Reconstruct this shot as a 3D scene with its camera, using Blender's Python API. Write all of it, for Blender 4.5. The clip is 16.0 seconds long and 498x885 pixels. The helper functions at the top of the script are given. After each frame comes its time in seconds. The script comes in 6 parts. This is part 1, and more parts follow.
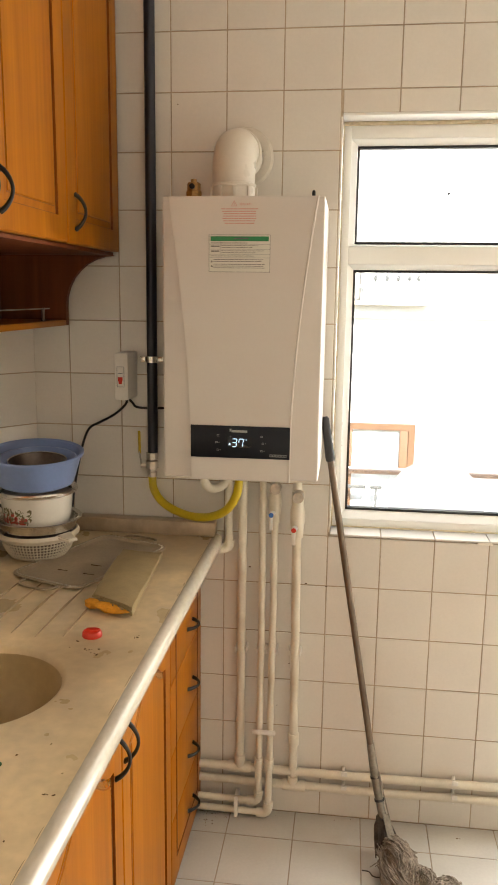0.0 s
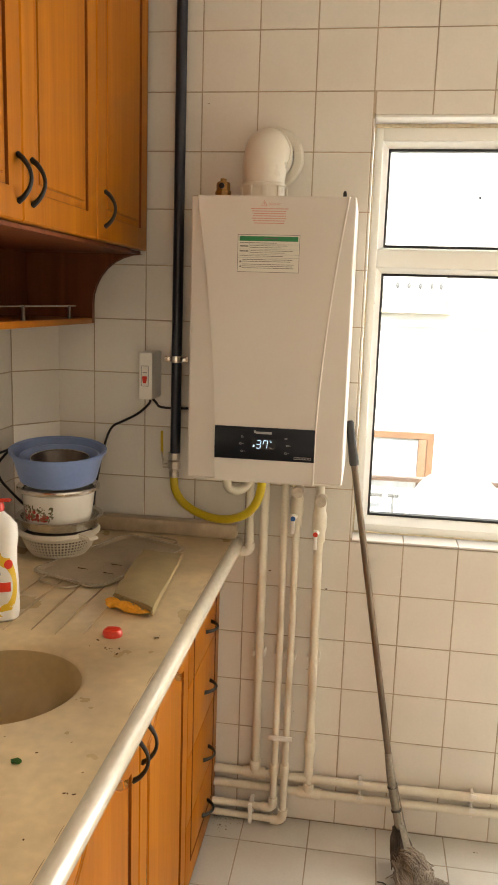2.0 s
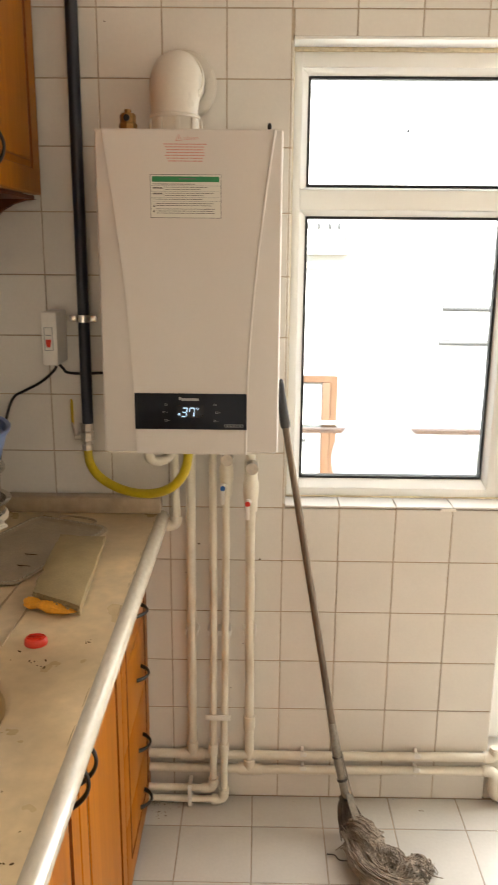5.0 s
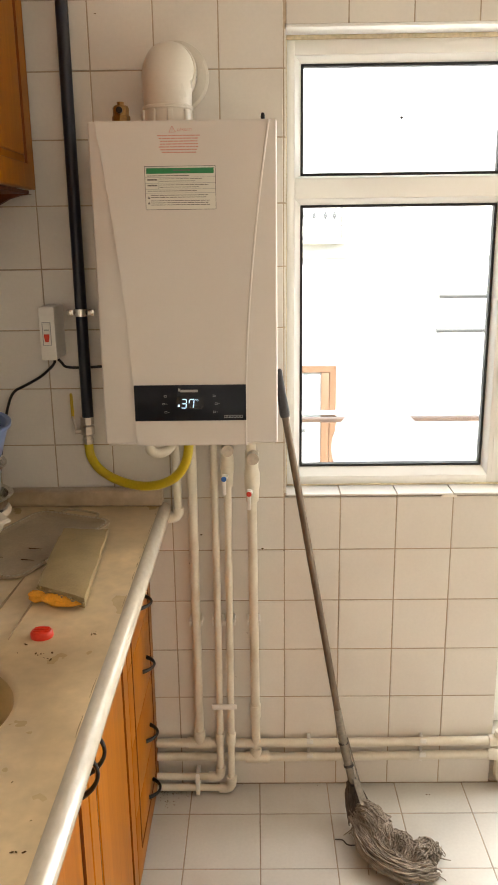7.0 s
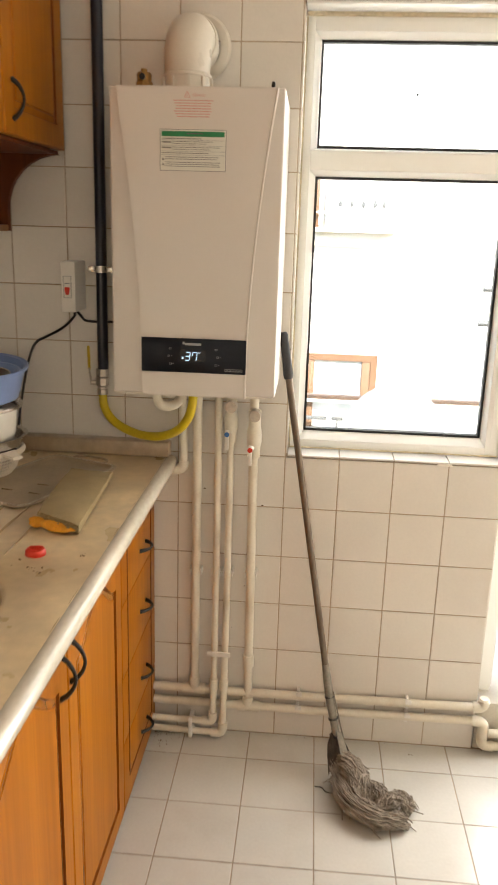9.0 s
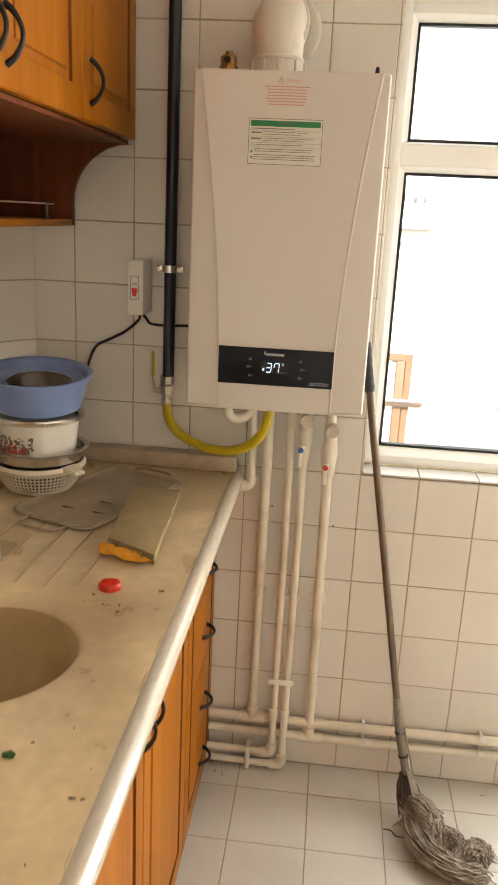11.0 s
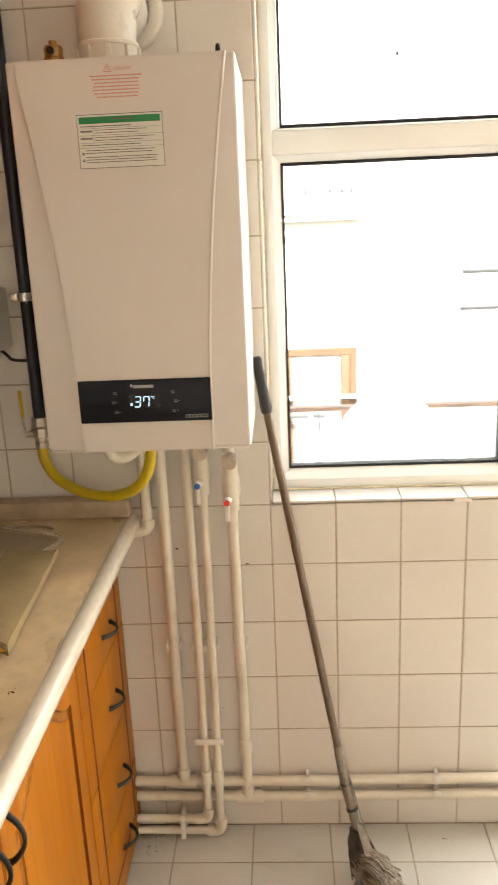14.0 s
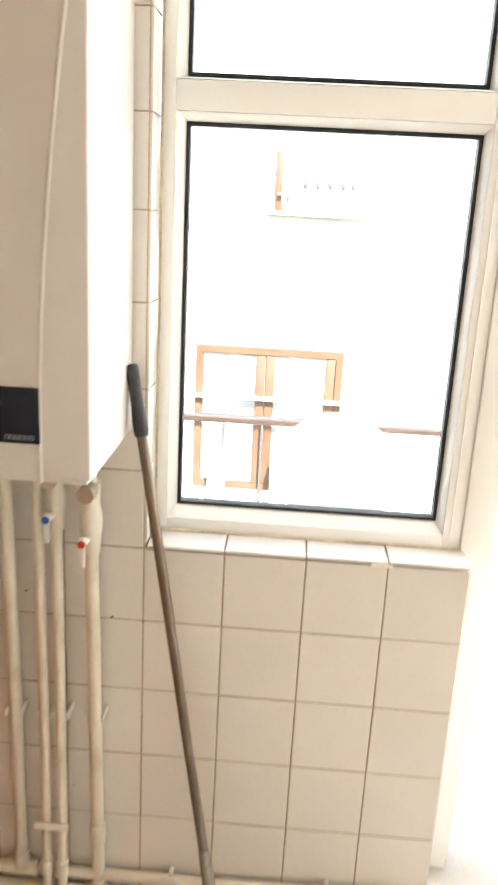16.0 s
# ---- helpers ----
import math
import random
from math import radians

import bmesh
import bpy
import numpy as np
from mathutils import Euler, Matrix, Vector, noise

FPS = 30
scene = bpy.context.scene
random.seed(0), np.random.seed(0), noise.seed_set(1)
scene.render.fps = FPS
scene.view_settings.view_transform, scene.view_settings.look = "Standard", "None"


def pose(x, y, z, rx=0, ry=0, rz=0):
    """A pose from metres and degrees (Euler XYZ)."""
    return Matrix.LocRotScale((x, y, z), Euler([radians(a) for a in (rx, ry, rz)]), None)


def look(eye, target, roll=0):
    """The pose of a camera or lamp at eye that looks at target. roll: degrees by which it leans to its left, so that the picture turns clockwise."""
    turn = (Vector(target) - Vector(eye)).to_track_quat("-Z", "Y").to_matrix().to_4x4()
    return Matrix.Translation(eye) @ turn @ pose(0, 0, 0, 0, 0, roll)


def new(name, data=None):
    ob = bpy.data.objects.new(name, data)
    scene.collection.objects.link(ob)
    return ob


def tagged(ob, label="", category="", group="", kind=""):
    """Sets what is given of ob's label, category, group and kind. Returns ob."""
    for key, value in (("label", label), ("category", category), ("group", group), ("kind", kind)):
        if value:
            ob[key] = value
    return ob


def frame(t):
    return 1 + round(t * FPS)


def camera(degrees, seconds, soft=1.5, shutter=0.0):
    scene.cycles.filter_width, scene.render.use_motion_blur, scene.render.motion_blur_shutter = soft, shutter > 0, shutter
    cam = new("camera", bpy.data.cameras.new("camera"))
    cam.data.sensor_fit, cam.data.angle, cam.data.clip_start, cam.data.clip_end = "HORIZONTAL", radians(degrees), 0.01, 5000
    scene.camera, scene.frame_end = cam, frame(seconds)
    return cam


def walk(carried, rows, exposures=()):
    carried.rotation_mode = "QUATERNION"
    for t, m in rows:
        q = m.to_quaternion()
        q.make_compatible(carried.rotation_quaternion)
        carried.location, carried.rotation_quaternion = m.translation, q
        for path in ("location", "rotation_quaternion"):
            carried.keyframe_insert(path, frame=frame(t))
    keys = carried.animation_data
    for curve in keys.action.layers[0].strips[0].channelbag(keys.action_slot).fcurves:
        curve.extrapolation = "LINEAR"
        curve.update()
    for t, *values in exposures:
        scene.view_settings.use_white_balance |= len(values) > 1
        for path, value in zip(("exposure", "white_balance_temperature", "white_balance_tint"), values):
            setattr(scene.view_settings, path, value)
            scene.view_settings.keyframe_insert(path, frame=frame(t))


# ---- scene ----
cam = camera(35.2, 16.0, soft=1.7, shutter=0.5)
PATH = [
    (0, (0.043, 0.127, 1.596), (-0.202, 2.077, 1.226), 0.7),
    (0.5, (0.035, 0.12, 1.58), (-0.224, 2.071, 1.221), 0.5),
    (1, (0.032, 0.118, 1.583), (-0.259, 2.064, 1.225), 0.5),
    (1.5, (0.032, 0.117, 1.58), (-0.252, 2.064, 1.227), 0.8),
    (2, (0.02, 0.139, 1.582), (-0.265, 2.086, 1.226), 1.8),
    (2.5, (0.018, 0.18, 1.579), (-0.271, 2.127, 1.224), 1.9),
    (3, (-0.096, 0.223, 1.574), (-0.346, 2.174, 1.211), 2.4),
    (3.5, (-0.164, 0.243, 1.563), (-0.257, 2.177, 1.064), 2.1),
    (4, (-0.162, 0.23, 1.56), (-0.045, 2.159, 1.047), 1.8),
    (4.5, (-0.089, 0.274, 1.576), (0.022, 2.209, 1.083), 1.3),
    (5, (-0.069, 0.323, 1.596), (-0.092, 2.263, 1.107), 0.5),
    (5.2, (-0.057, 0.326, 1.602), (-0.115, 2.261, 1.099), 0.3),
    (7.5, (-0.071, 0.313, 1.592), (-0.089, 2.247, 1.083), -0.9),
    (8, (0.009, 0.312, 1.588), (-0.008, 2.244, 1.073), -0.7),
    (8.5, (0.031, 0.379, 1.517), (-0.061, 2.3, 0.968), -0.6),
    (9, (0.055, 0.201, 1.533), (-0.088, 2.124, 1.003), 1.7),
    (9.5, (0.098, 0.057, 1.542), (-0.1, 1.978, 1.02), 4.5),
    (9.7, (0.085, 0.06, 1.545), (-0.167, 1.973, 1.02), 4.2),
    (11.8, (-0.171, 0.484, 1.545), (-0.231, 2.404, 0.987), 0.9),
    (12, (-0.167, 0.483, 1.544), (-0.148, 2.405, 0.991), 1.6),
    (12.5, (-0.176, 0.502, 1.549), (-0.11, 2.421, 0.989), 0.9),
    (13, (-0.143, 0.51, 1.557), (-0.079, 2.427, 0.992), -0.1),
    (13.5, (-0.074, 0.54, 1.553), (-0.021, 2.457, 0.986), -1.0),
    (14, (0.045, 0.607, 1.554), (-0.053, 2.528, 1.006), -2.5),
    (14.5, (0.072, 0.63, 1.558), (-0.171, 2.538, 1.011), -3.0),
    (15, (0.124, 0.632, 1.519), (-0.068, 2.544, 0.965), -0.6),
    (15.5, (0.187, 0.75, 1.488), (0.099, 2.671, 0.938), 1.2),
    (16, (0.249, 0.99, 1.525), (0.162, 2.907, 0.96), 3.0),
]
walk(cam, [(t, look(eye, target, roll)) for t, eye, target, roll in PATH], exposures=[
    (0.0, 2.21, 6750, 10.0), (1.0, 2.21, 6950, 10.0), (3.0, 2.24, 7000, 10.0), (4.5, 2.22, 6550, 10.0), (9.5, 2.28, 6650, 10.0), (12.5, 2.42, 6720, 10.0), (14.5, 2.44, 6620, 10.0), (15.4, 2.44, 6350, 10.0), (16.0, 2.45, 6200, 10.0)])

# ---- world, sun and the light of the openings ----
world = bpy.data.worlds.new("world")
scene.world = world
world.use_nodes = True
wn = world.node_tree
wn.nodes.clear()
sky = wn.nodes.new("ShaderNodeTexSky")
sky.sky_type = "NISHITA"
sky.sun_disc = False
sky.sun_elevation, sky.sun_rotation = radians(52), radians(160)
wbg = wn.nodes.new("ShaderNodeBackground")
wbg.inputs["Strength"].default_value = 0.15
wout = wn.nodes.new("ShaderNodeOutputWorld")
wn.links.new(sky.outputs[0], wbg.inputs[0])
wn.links.new(wbg.outputs[0], wout.inputs[0])

sun = new("sun", bpy.data.lights.new("sun", "SUN"))
sun.data.energy, sun.data.angle, sun.data.color = 4.5, radians(0.6), (1.0, 0.95, 0.88)
sun.matrix_world = look((3.0, -6.0, 9.0), (0.6, 6.0, -3.4))


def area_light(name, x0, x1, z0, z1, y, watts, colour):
    """An area lamp that stands in for sky light, facing into the room."""
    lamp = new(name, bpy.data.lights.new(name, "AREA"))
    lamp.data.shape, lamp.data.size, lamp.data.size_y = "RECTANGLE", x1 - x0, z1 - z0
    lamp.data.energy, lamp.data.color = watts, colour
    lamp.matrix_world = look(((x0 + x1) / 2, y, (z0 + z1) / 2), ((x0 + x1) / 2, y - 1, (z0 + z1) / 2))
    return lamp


area_light("door_skylight", 0.70, 1.36, 0.35, 2.0, 2.395, 8.6, (1.0, 0.985, 0.945))
# added unseen lamp outside, over the window head, to brighten sill and frames
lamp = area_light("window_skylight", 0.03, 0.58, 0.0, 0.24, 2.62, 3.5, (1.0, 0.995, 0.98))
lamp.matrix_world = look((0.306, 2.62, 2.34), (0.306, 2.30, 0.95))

# ---- materials ----


def material(name, colour, rough=0.5, metal=0.0, vary=0.06, scale=8.0, fine=120.0, bump=0.05, dirt=None, dirt_amount=0.3,
             dirt_scale=3.0, dirt_detail=8, dirt_from=0.5, piece=0.0, coat=0.0, stretch=(1, 1, 1), rough_vary=0.1, bump_scale=None, distance=0.002):
    """A procedural surface: two scales of colour change, optional stains, fine relief, and change from piece to piece."""
    m = bpy.data.materials.new(name)
    m.use_nodes = True
    n, l = m.node_tree.nodes, m.node_tree.links
    b = n["Principled BSDF"]
    b.inputs["Metallic"].default_value = metal
    b.inputs["Coat Weight"].default_value = coat
    b.inputs["Coat Roughness"].default_value = 0.12
    geo = n.new("ShaderNodeNewGeometry")
    mp = n.new("ShaderNodeMapping")
    mp.inputs["Scale"].default_value = stretch
    l.new(geo.outputs["Position"], mp.inputs["Vector"])

    def tex(s, detail):
        t = n.new("ShaderNodeTexNoise")
        t.inputs["Scale"].default_value, t.inputs["Detail"].default_value = s, detail
        l.new(mp.outputs[0], t.inputs["Vector"])
        return t

    big, small = tex(scale, 4), tex(fine, 3)

    def shade(a, factor, low, high):
        r = n.new("ShaderNodeMapRange")
        r.inputs["To Min"].default_value, r.inputs["To Max"].default_value = low, high
        r.inputs["From Min"].default_value, r.inputs["From Max"].default_value = 0.3, 0.7
        l.new(factor, r.inputs["Value"])
        mul = n.new("ShaderNodeVectorMath")
        mul.operation = "SCALE"
        l.new(a, mul.inputs[0])
        l.new(r.outputs[0], mul.inputs["Scale"])
        return mul.outputs[0]

    rgb = n.new("ShaderNodeRGB")
    rgb.outputs[0].default_value = (*colour, 1)
    c = shade(rgb.outputs[0], big.outputs["Fac"], 1 - vary, 1 + vary)
    c = shade(c, small.outputs["Fac"], 1 - vary * 0.6, 1 + vary * 0.6)
    if piece:
        info = n.new("ShaderNodeObjectInfo")
        r = n.new("ShaderNodeMapRange")
        r.inputs["To Min"].default_value, r.inputs["To Max"].default_value = 1 - piece, 1 + piece
        l.new(info.outputs["Random"], r.inputs["Value"])
        mul = n.new("ShaderNodeVectorMath")
        mul.operation = "SCALE"
        l.new(c, mul.inputs[0])
        l.new(r.outputs[0], mul.inputs["Scale"])
        c = mul.outputs[0]
    if dirt:
        d = tex(dirt_scale, dirt_detail)
        ramp = n.new("ShaderNodeMapRange")
        ramp.inputs["From Min"].default_value, ramp.inputs["From Max"].default_value = dirt_from, dirt_from + 0.25
        ramp.interpolation_type = "SMOOTHSTEP"
        ramp.inputs["To Max"].default_value = dirt_amount
        l.new(d.outputs["Fac"], ramp.inputs["Value"])
        mix = n.new("ShaderNodeMix")
        mix.data_type = "RGBA"
        l.new(ramp.outputs[0], mix.inputs["Factor"])
        l.new(c, mix.inputs["A"])
        mix.inputs["B"].default_value = (*dirt, 1)
        c = mix.outputs["Result"]
    l.new(c, b.inputs["Base Color"])
    rr = n.new("ShaderNodeMapRange")
    rr.inputs["To Min"].default_value, rr.inputs["To Max"].default_value = max(0.02, rough - rough_vary), min(1, rough + rough_vary)
    l.new(big.outputs["Fac"], rr.inputs["Value"])
    l.new(rr.outputs[0], b.inputs["Roughness"])
    if bump:
        bt = tex(bump_scale, 3) if bump_scale else small
        bp = n.new("ShaderNodeBump")
        bp.inputs["Strength"].default_value, bp.inputs["Distance"].default_value = bump, distance
        l.new(bt.outputs["Fac"], bp.inputs["Height"])
        l.new(bp.outputs[0], b.inputs["Normal"])
    return m


def wood(name, light, dark, rough=0.42, grain=(22, 22, 0.9), coat=0.0):
    """Varnished timber whose grain runs along z, or along the axis with the small factor."""
    m = bpy.data.materials.new(name)
    m.use_nodes = True
    n, l = m.node_tree.nodes, m.node_tree.links
    b = n["Principled BSDF"]
    geo, mp = n.new("ShaderNodeNewGeometry"), n.new("ShaderNodeMapping")
    mp.inputs["Scale"].default_value = grain
    l.new(geo.outputs["Position"], mp.inputs["Vector"])
    info = n.new("ShaderNodeObjectInfo")
    off = n.new("ShaderNodeVectorMath")
    off.operation = "SCALE"
    off.inputs[0].default_value = (7.1, 3.3, 5.7)
    l.new(info.outputs["Random"], off.inputs["Scale"])
    l.new(off.outputs[0], mp.inputs["Location"])
    a, f = n.new("ShaderNodeTexNoise"), n.new("ShaderNodeTexNoise")
    a.inputs["Scale"].default_value, a.inputs["Detail"].default_value, a.inputs["Distortion"].default_value = 0.55, 4, 1.2
    f.inputs["Scale"].default_value, f.inputs["Detail"].default_value = 4.0, 5
    l.new(mp.outputs[0], a.inputs["Vector"])
    l.new(mp.outputs[0], f.inputs["Vector"])
    ramp = n.new("ShaderNodeValToRGB")
    ramp.color_ramp.elements[0].position, ramp.color_ramp.elements[0].color = 0.3, (*dark, 1)
    ramp.color_ramp.elements[1].position, ramp.color_ramp.elements[1].color = 0.68, (*light, 1)
    l.new(a.outputs["Fac"], ramp.inputs["Fac"])
    r = n.new("ShaderNodeMapRange")
    r.inputs["From Min"].default_value, r.inputs["From Max"].default_value = 0.3, 0.7
    r.inputs["To Min"].default_value, r.inputs["To Max"].default_value = 0.88, 1.08
    l.new(f.outputs["Fac"], r.inputs["Value"])
    mul = n.new("ShaderNodeVectorMath")
    mul.operation = "SCALE"
    l.new(ramp.outputs[0], mul.inputs[0])
    l.new(r.outputs[0], mul.inputs["Scale"])
    l.new(mul.outputs[0], b.inputs["Base Color"])
    b.inputs["Roughness"].default_value = rough
    b.inputs["Specular IOR Level"].default_value = 0.16
    b.inputs["Coat Weight"].default_value, b.inputs["Coat Roughness"].default_value = coat, 0.2
    bp = n.new("ShaderNodeBump")
    bp.inputs["Strength"].default_value, bp.inputs["Distance"].default_value = 0.08, 0.001
    l.new(f.outputs["Fac"], bp.inputs["Height"])
    l.new(bp.outputs[0], b.inputs["Normal"])
    return m


def glowing(name, colour, strength):
    m = bpy.data.materials.new(name)
    m.use_nodes = True
    b = m.node_tree.nodes["Principled BSDF"]
    b.inputs["Base Color"].default_value = (*colour, 1)
    b.inputs["Emission Color"].default_value, b.inputs["Emission Strength"].default_value = (*colour, 1), strength
    return m


def glass_material(name):
    """Thin pane: clear, with a mirror gloss that grows towards grazing views."""
    m = bpy.data.materials.new(name)
    m.use_nodes = True
    n, l = m.node_tree.nodes, m.node_tree.links
    n.clear()
    clear, gloss, mix, facing, out = (n.new("ShaderNode" + k) for k in ("BsdfTransparent", "BsdfGlossy", "MixShader", "LayerWeight", "OutputMaterial"))
    clear.inputs["Color"].default_value = (0.95, 0.97, 0.96, 1)
    gloss.inputs["Roughness"].default_value = 0.02
    facing.inputs["Blend"].default_value = 0.5
    power, lift = n.new("ShaderNodeMath"), n.new("ShaderNodeMath")
    power.operation, lift.operation = "POWER", "MULTIPLY_ADD"
    power.inputs[1].default_value = 5.0
    lift.inputs[1].default_value, lift.inputs[2].default_value = 0.9, 0.04
    l.new(facing.outputs["Facing"], power.inputs[0])
    l.new(power.outputs[0], lift.inputs[0])
    l.new(lift.outputs[0], mix.inputs[0])
    l.new(clear.outputs[0], mix.inputs[1])
    l.new(gloss.outputs[0], mix.inputs[2])
    l.new(mix.outputs[0], out.inputs[0])
    return m


M_TILE = material("cream_wall_tile", (0.748, 0.703, 0.632), 0.16, vary=0.025, scale=5, bump=0.10, bump_scale=9, distance=0.004, piece=0.025,
                  dirt=(0.55, 0.46, 0.36), dirt_amount=0.10, dirt_scale=4, rough_vary=0.05)
M_GROUT = material("grey_brown_grout", (0.47, 0.375, 0.27), 0.9, vary=0.2, scale=6, bump=0.3, dirt=(0.16, 0.12, 0.08), dirt_amount=0.6)
M_FGROUT = material("dark_floor_grout", (0.31, 0.24, 0.17), 0.9, vary=0.25, scale=6, bump=0.3, dirt=(0.09, 0.065, 0.04), dirt_amount=0.6)
M_FTILE = material("cream_floor_tile", (0.53, 0.507, 0.455), 0.22, vary=0.04, scale=6, bump=0.08, bump_scale=12, distance=0.003, piece=0.02,
                   dirt=(0.42, 0.36, 0.29), dirt_amount=0.22, dirt_scale=7, rough_vary=0.08)
M_PLASTER = material("cream_plaster", (0.87, 0.81, 0.715), 0.8, vary=0.05, scale=3, bump=0.2)
M_CEIL = material("white_ceiling_paint", (0.70, 0.67, 0.61), 0.9, vary=0.03, scale=2, bump=0.15)
M_PVC = material("white_window_plastic", (0.90, 0.89, 0.845), 0.3, vary=0.01, scale=6, bump=0.01, rough_vary=0.01, dirt=(0.60, 0.52, 0.40), dirt_amount=0.05, dirt_scale=6)
M_GASKET = material("black_rubber", (0.012, 0.012, 0.013), 0.6, vary=0.2, bump=0.05)
M_SILICONE = material("yellowed_sealant", (0.62, 0.52, 0.35), 0.6, vary=0.25, scale=14, bump=0.2)
M_GLASS = glass_material("window_glass")
M_WOOD = wood("orange_varnished_wood", (0.385, 0.130, 0.0040), (0.30, 0.091, 0.0028))
M_WOODY = wood("orange_varnished_wood_crosswise", (0.385, 0.130, 0.0040), (0.30, 0.091, 0.0028), grain=(30, 1.6, 30))
M_DARKWOOD = wood("brown_varnished_wood", (0.20, 0.060, 0.022), (0.13, 0.038, 0.014), 0.5, coat=0.05)
M_MARBLE = material("stained_cream_marble", (0.68, 0.525, 0.315), 0.30, vary=0.13, scale=8, fine=40, bump=0.04, dirt=(0.33, 0.225, 0.12), dirt_amount=0.40,
                    dirt_scale=3.5, dirt_detail=5, dirt_from=0.38, coat=0.1)
M_BEVEL = wood("glossy_varnished_bevel", (0.38, 0.130, 0.006), (0.30, 0.092, 0.004), 0.2, coat=0.7)
M_BEVELDULL = wood("dull_varnished_bevel", (0.37, 0.125, 0.006), (0.29, 0.090, 0.004), 0.5)
# groove stain, darkened further in colour to stand for crevice shade
M_GROOVE = wood("stained_shaded_groove", (0.21, 0.058, 0.008), (0.15, 0.038, 0.006), 0.35)
M_UPSTAND = material("dirty_pinkish_marble", (0.43, 0.325, 0.215), 0.35, vary=0.14, scale=9, fine=60, bump=0.04, dirt=(0.27, 0.19, 0.12), dirt_amount=0.5, dirt_scale=9)
M_STAIN = material("brown_stained_groove", (0.36, 0.255, 0.14), 0.4, vary=0.15, scale=12, bump=0.04)
M_GRIME = material("brown_grime", (0.24, 0.17, 0.10), 0.8, vary=0.3, bump=0.2)
M_SINK = material("brown_stained_sink", (0.42, 0.295, 0.14), 0.4, vary=0.08, scale=6, fine=60, bump=0.04, dirt=(0.24, 0.165, 0.08), dirt_amount=0.35, dirt_scale=7)
M_ROLL = material("white_glazed_nosing", (0.55, 0.49, 0.395), 0.20, vary=0.10, scale=7, bump=0.04, bump_scale=20, dirt=(0.45, 0.36, 0.24), dirt_amount=0.35, dirt_scale=9,
                  stretch=(1, 0.4, 1), rough_vary=0.06, coat=0.12)
M_BLACK = material("black_enamelled_metal", (0.012, 0.012, 0.013), 0.35, metal=0.3, vary=0.2, bump=0.05)
M_BOILER = material("white_enamel_boiler", (0.66, 0.610, 0.555), 0.34, vary=0.012, scale=3, bump=0.015)
M_BOILERTOP = material("white_flue_plastic", (0.70, 0.645, 0.555), 0.3, vary=0.03, scale=8, bump=0.03)
M_PANEL = material("black_gloss_panel", (0.010, 0.0122, 0.0185), 0.10, vary=0.1, bump=0.0)
M_PANEL.node_tree.nodes["Principled BSDF"].inputs["Specular IOR Level"].default_value = 0.2
M_SCREEN = material("smoked_display", (0.012, 0.013, 0.017), 0.2, vary=0.1, bump=0.0)
M_DIGIT = glowing("lit_digits", (0.50, 0.74, 1.0), 0.32)
M_GREYINK = material("grey_print", (0.30, 0.30, 0.30), 0.5, vary=0.05, bump=0.0)
M_DIMINK = material("dim_grey_print", (0.17, 0.175, 0.18), 0.5, vary=0.05, bump=0.0)
M_INK = material("dark_print", (0.14, 0.13, 0.12), 0.6, vary=0.1, bump=0.0)
M_REDINK = material("pale_red_print", (0.62, 0.30, 0.25), 0.6, vary=0.1, bump=0.0)
M_GREEN = material("green_print", (0.02, 0.22, 0.075), 0.5, vary=0.05, bump=0.0)
M_STICKER = material("cream_sticker", (0.70, 0.68, 0.60), 0.45, vary=0.02, bump=0.0)
M_GASPIPE = material("black_blue_painted_pipe", (0.0105, 0.0135, 0.026), 0.30, vary=0.08, scale=12, bump=0.01, rough_vary=0.02)
M_STEEL = material("bright_steel", (0.74, 0.71, 0.66), 0.24, metal=1.0, vary=0.1, scale=20, bump=0.03)
M_NICKEL = material("dull_nickel", (0.50, 0.45, 0.38), 0.35, metal=0.9, vary=0.15, scale=25, bump=0.08)
M_PAN = material("dark_steel", (0.13, 0.105, 0.09), 0.35, metal=0.8, vary=0.15, scale=25, bump=0.08)
M_BRASS = material("tarnished_brass", (0.36, 0.21, 0.08), 0.4, metal=0.9, vary=0.25, scale=40, bump=0.08)
M_HOSE = material("yellow_gas_hose", (0.56, 0.42, 0.012), 0.35, vary=0.08, scale=12, bump=0.04)
M_YELLOW = material("yellow_lever_sleeve", (0.62, 0.42, 0.03), 0.5, vary=0.1, bump=0.03)
M_PPR = material("cream_plastic_pipe", (0.73, 0.675, 0.555), 0.38, vary=0.05, scale=9, bump=0.04, dirt=(0.44, 0.34, 0.21), dirt_amount=0.42, dirt_scale=8)
M_WHITEPL = material("white_plastic", (0.78, 0.75, 0.69), 0.4, vary=0.03, bump=0.03)
M_COLANDER = material("yellowed_white_plastic", (0.66, 0.58, 0.46), 0.45, vary=0.05, bump=0.03)
M_RED = material("red_plastic", (0.60, 0.032, 0.012), 0.35, vary=0.08, bump=0.03)
M_BLUE = material("blue_dot", (0.02, 0.12, 0.42), 0.4, vary=0.05, bump=0.0)
M_BASIN = material("powder_blue_plastic", (0.20, 0.29, 0.55), 0.4, vary=0.05, scale=10, bump=0.03, dirt=(0.3, 0.33, 0.45), dirt_amount=0.3)
M_ENAMEL = material("white_enamel", (0.76, 0.73, 0.66), 0.18, vary=0.03, scale=9, bump=0.02)
M_LEAFG = material("printed_green", (0.13, 0.12, 0.055), 0.4, vary=0.3, bump=0.0)
M_ROSE = material("printed_rose_red", (0.40, 0.05, 0.035), 0.3, vary=0.4, scale=200, bump=0.0)
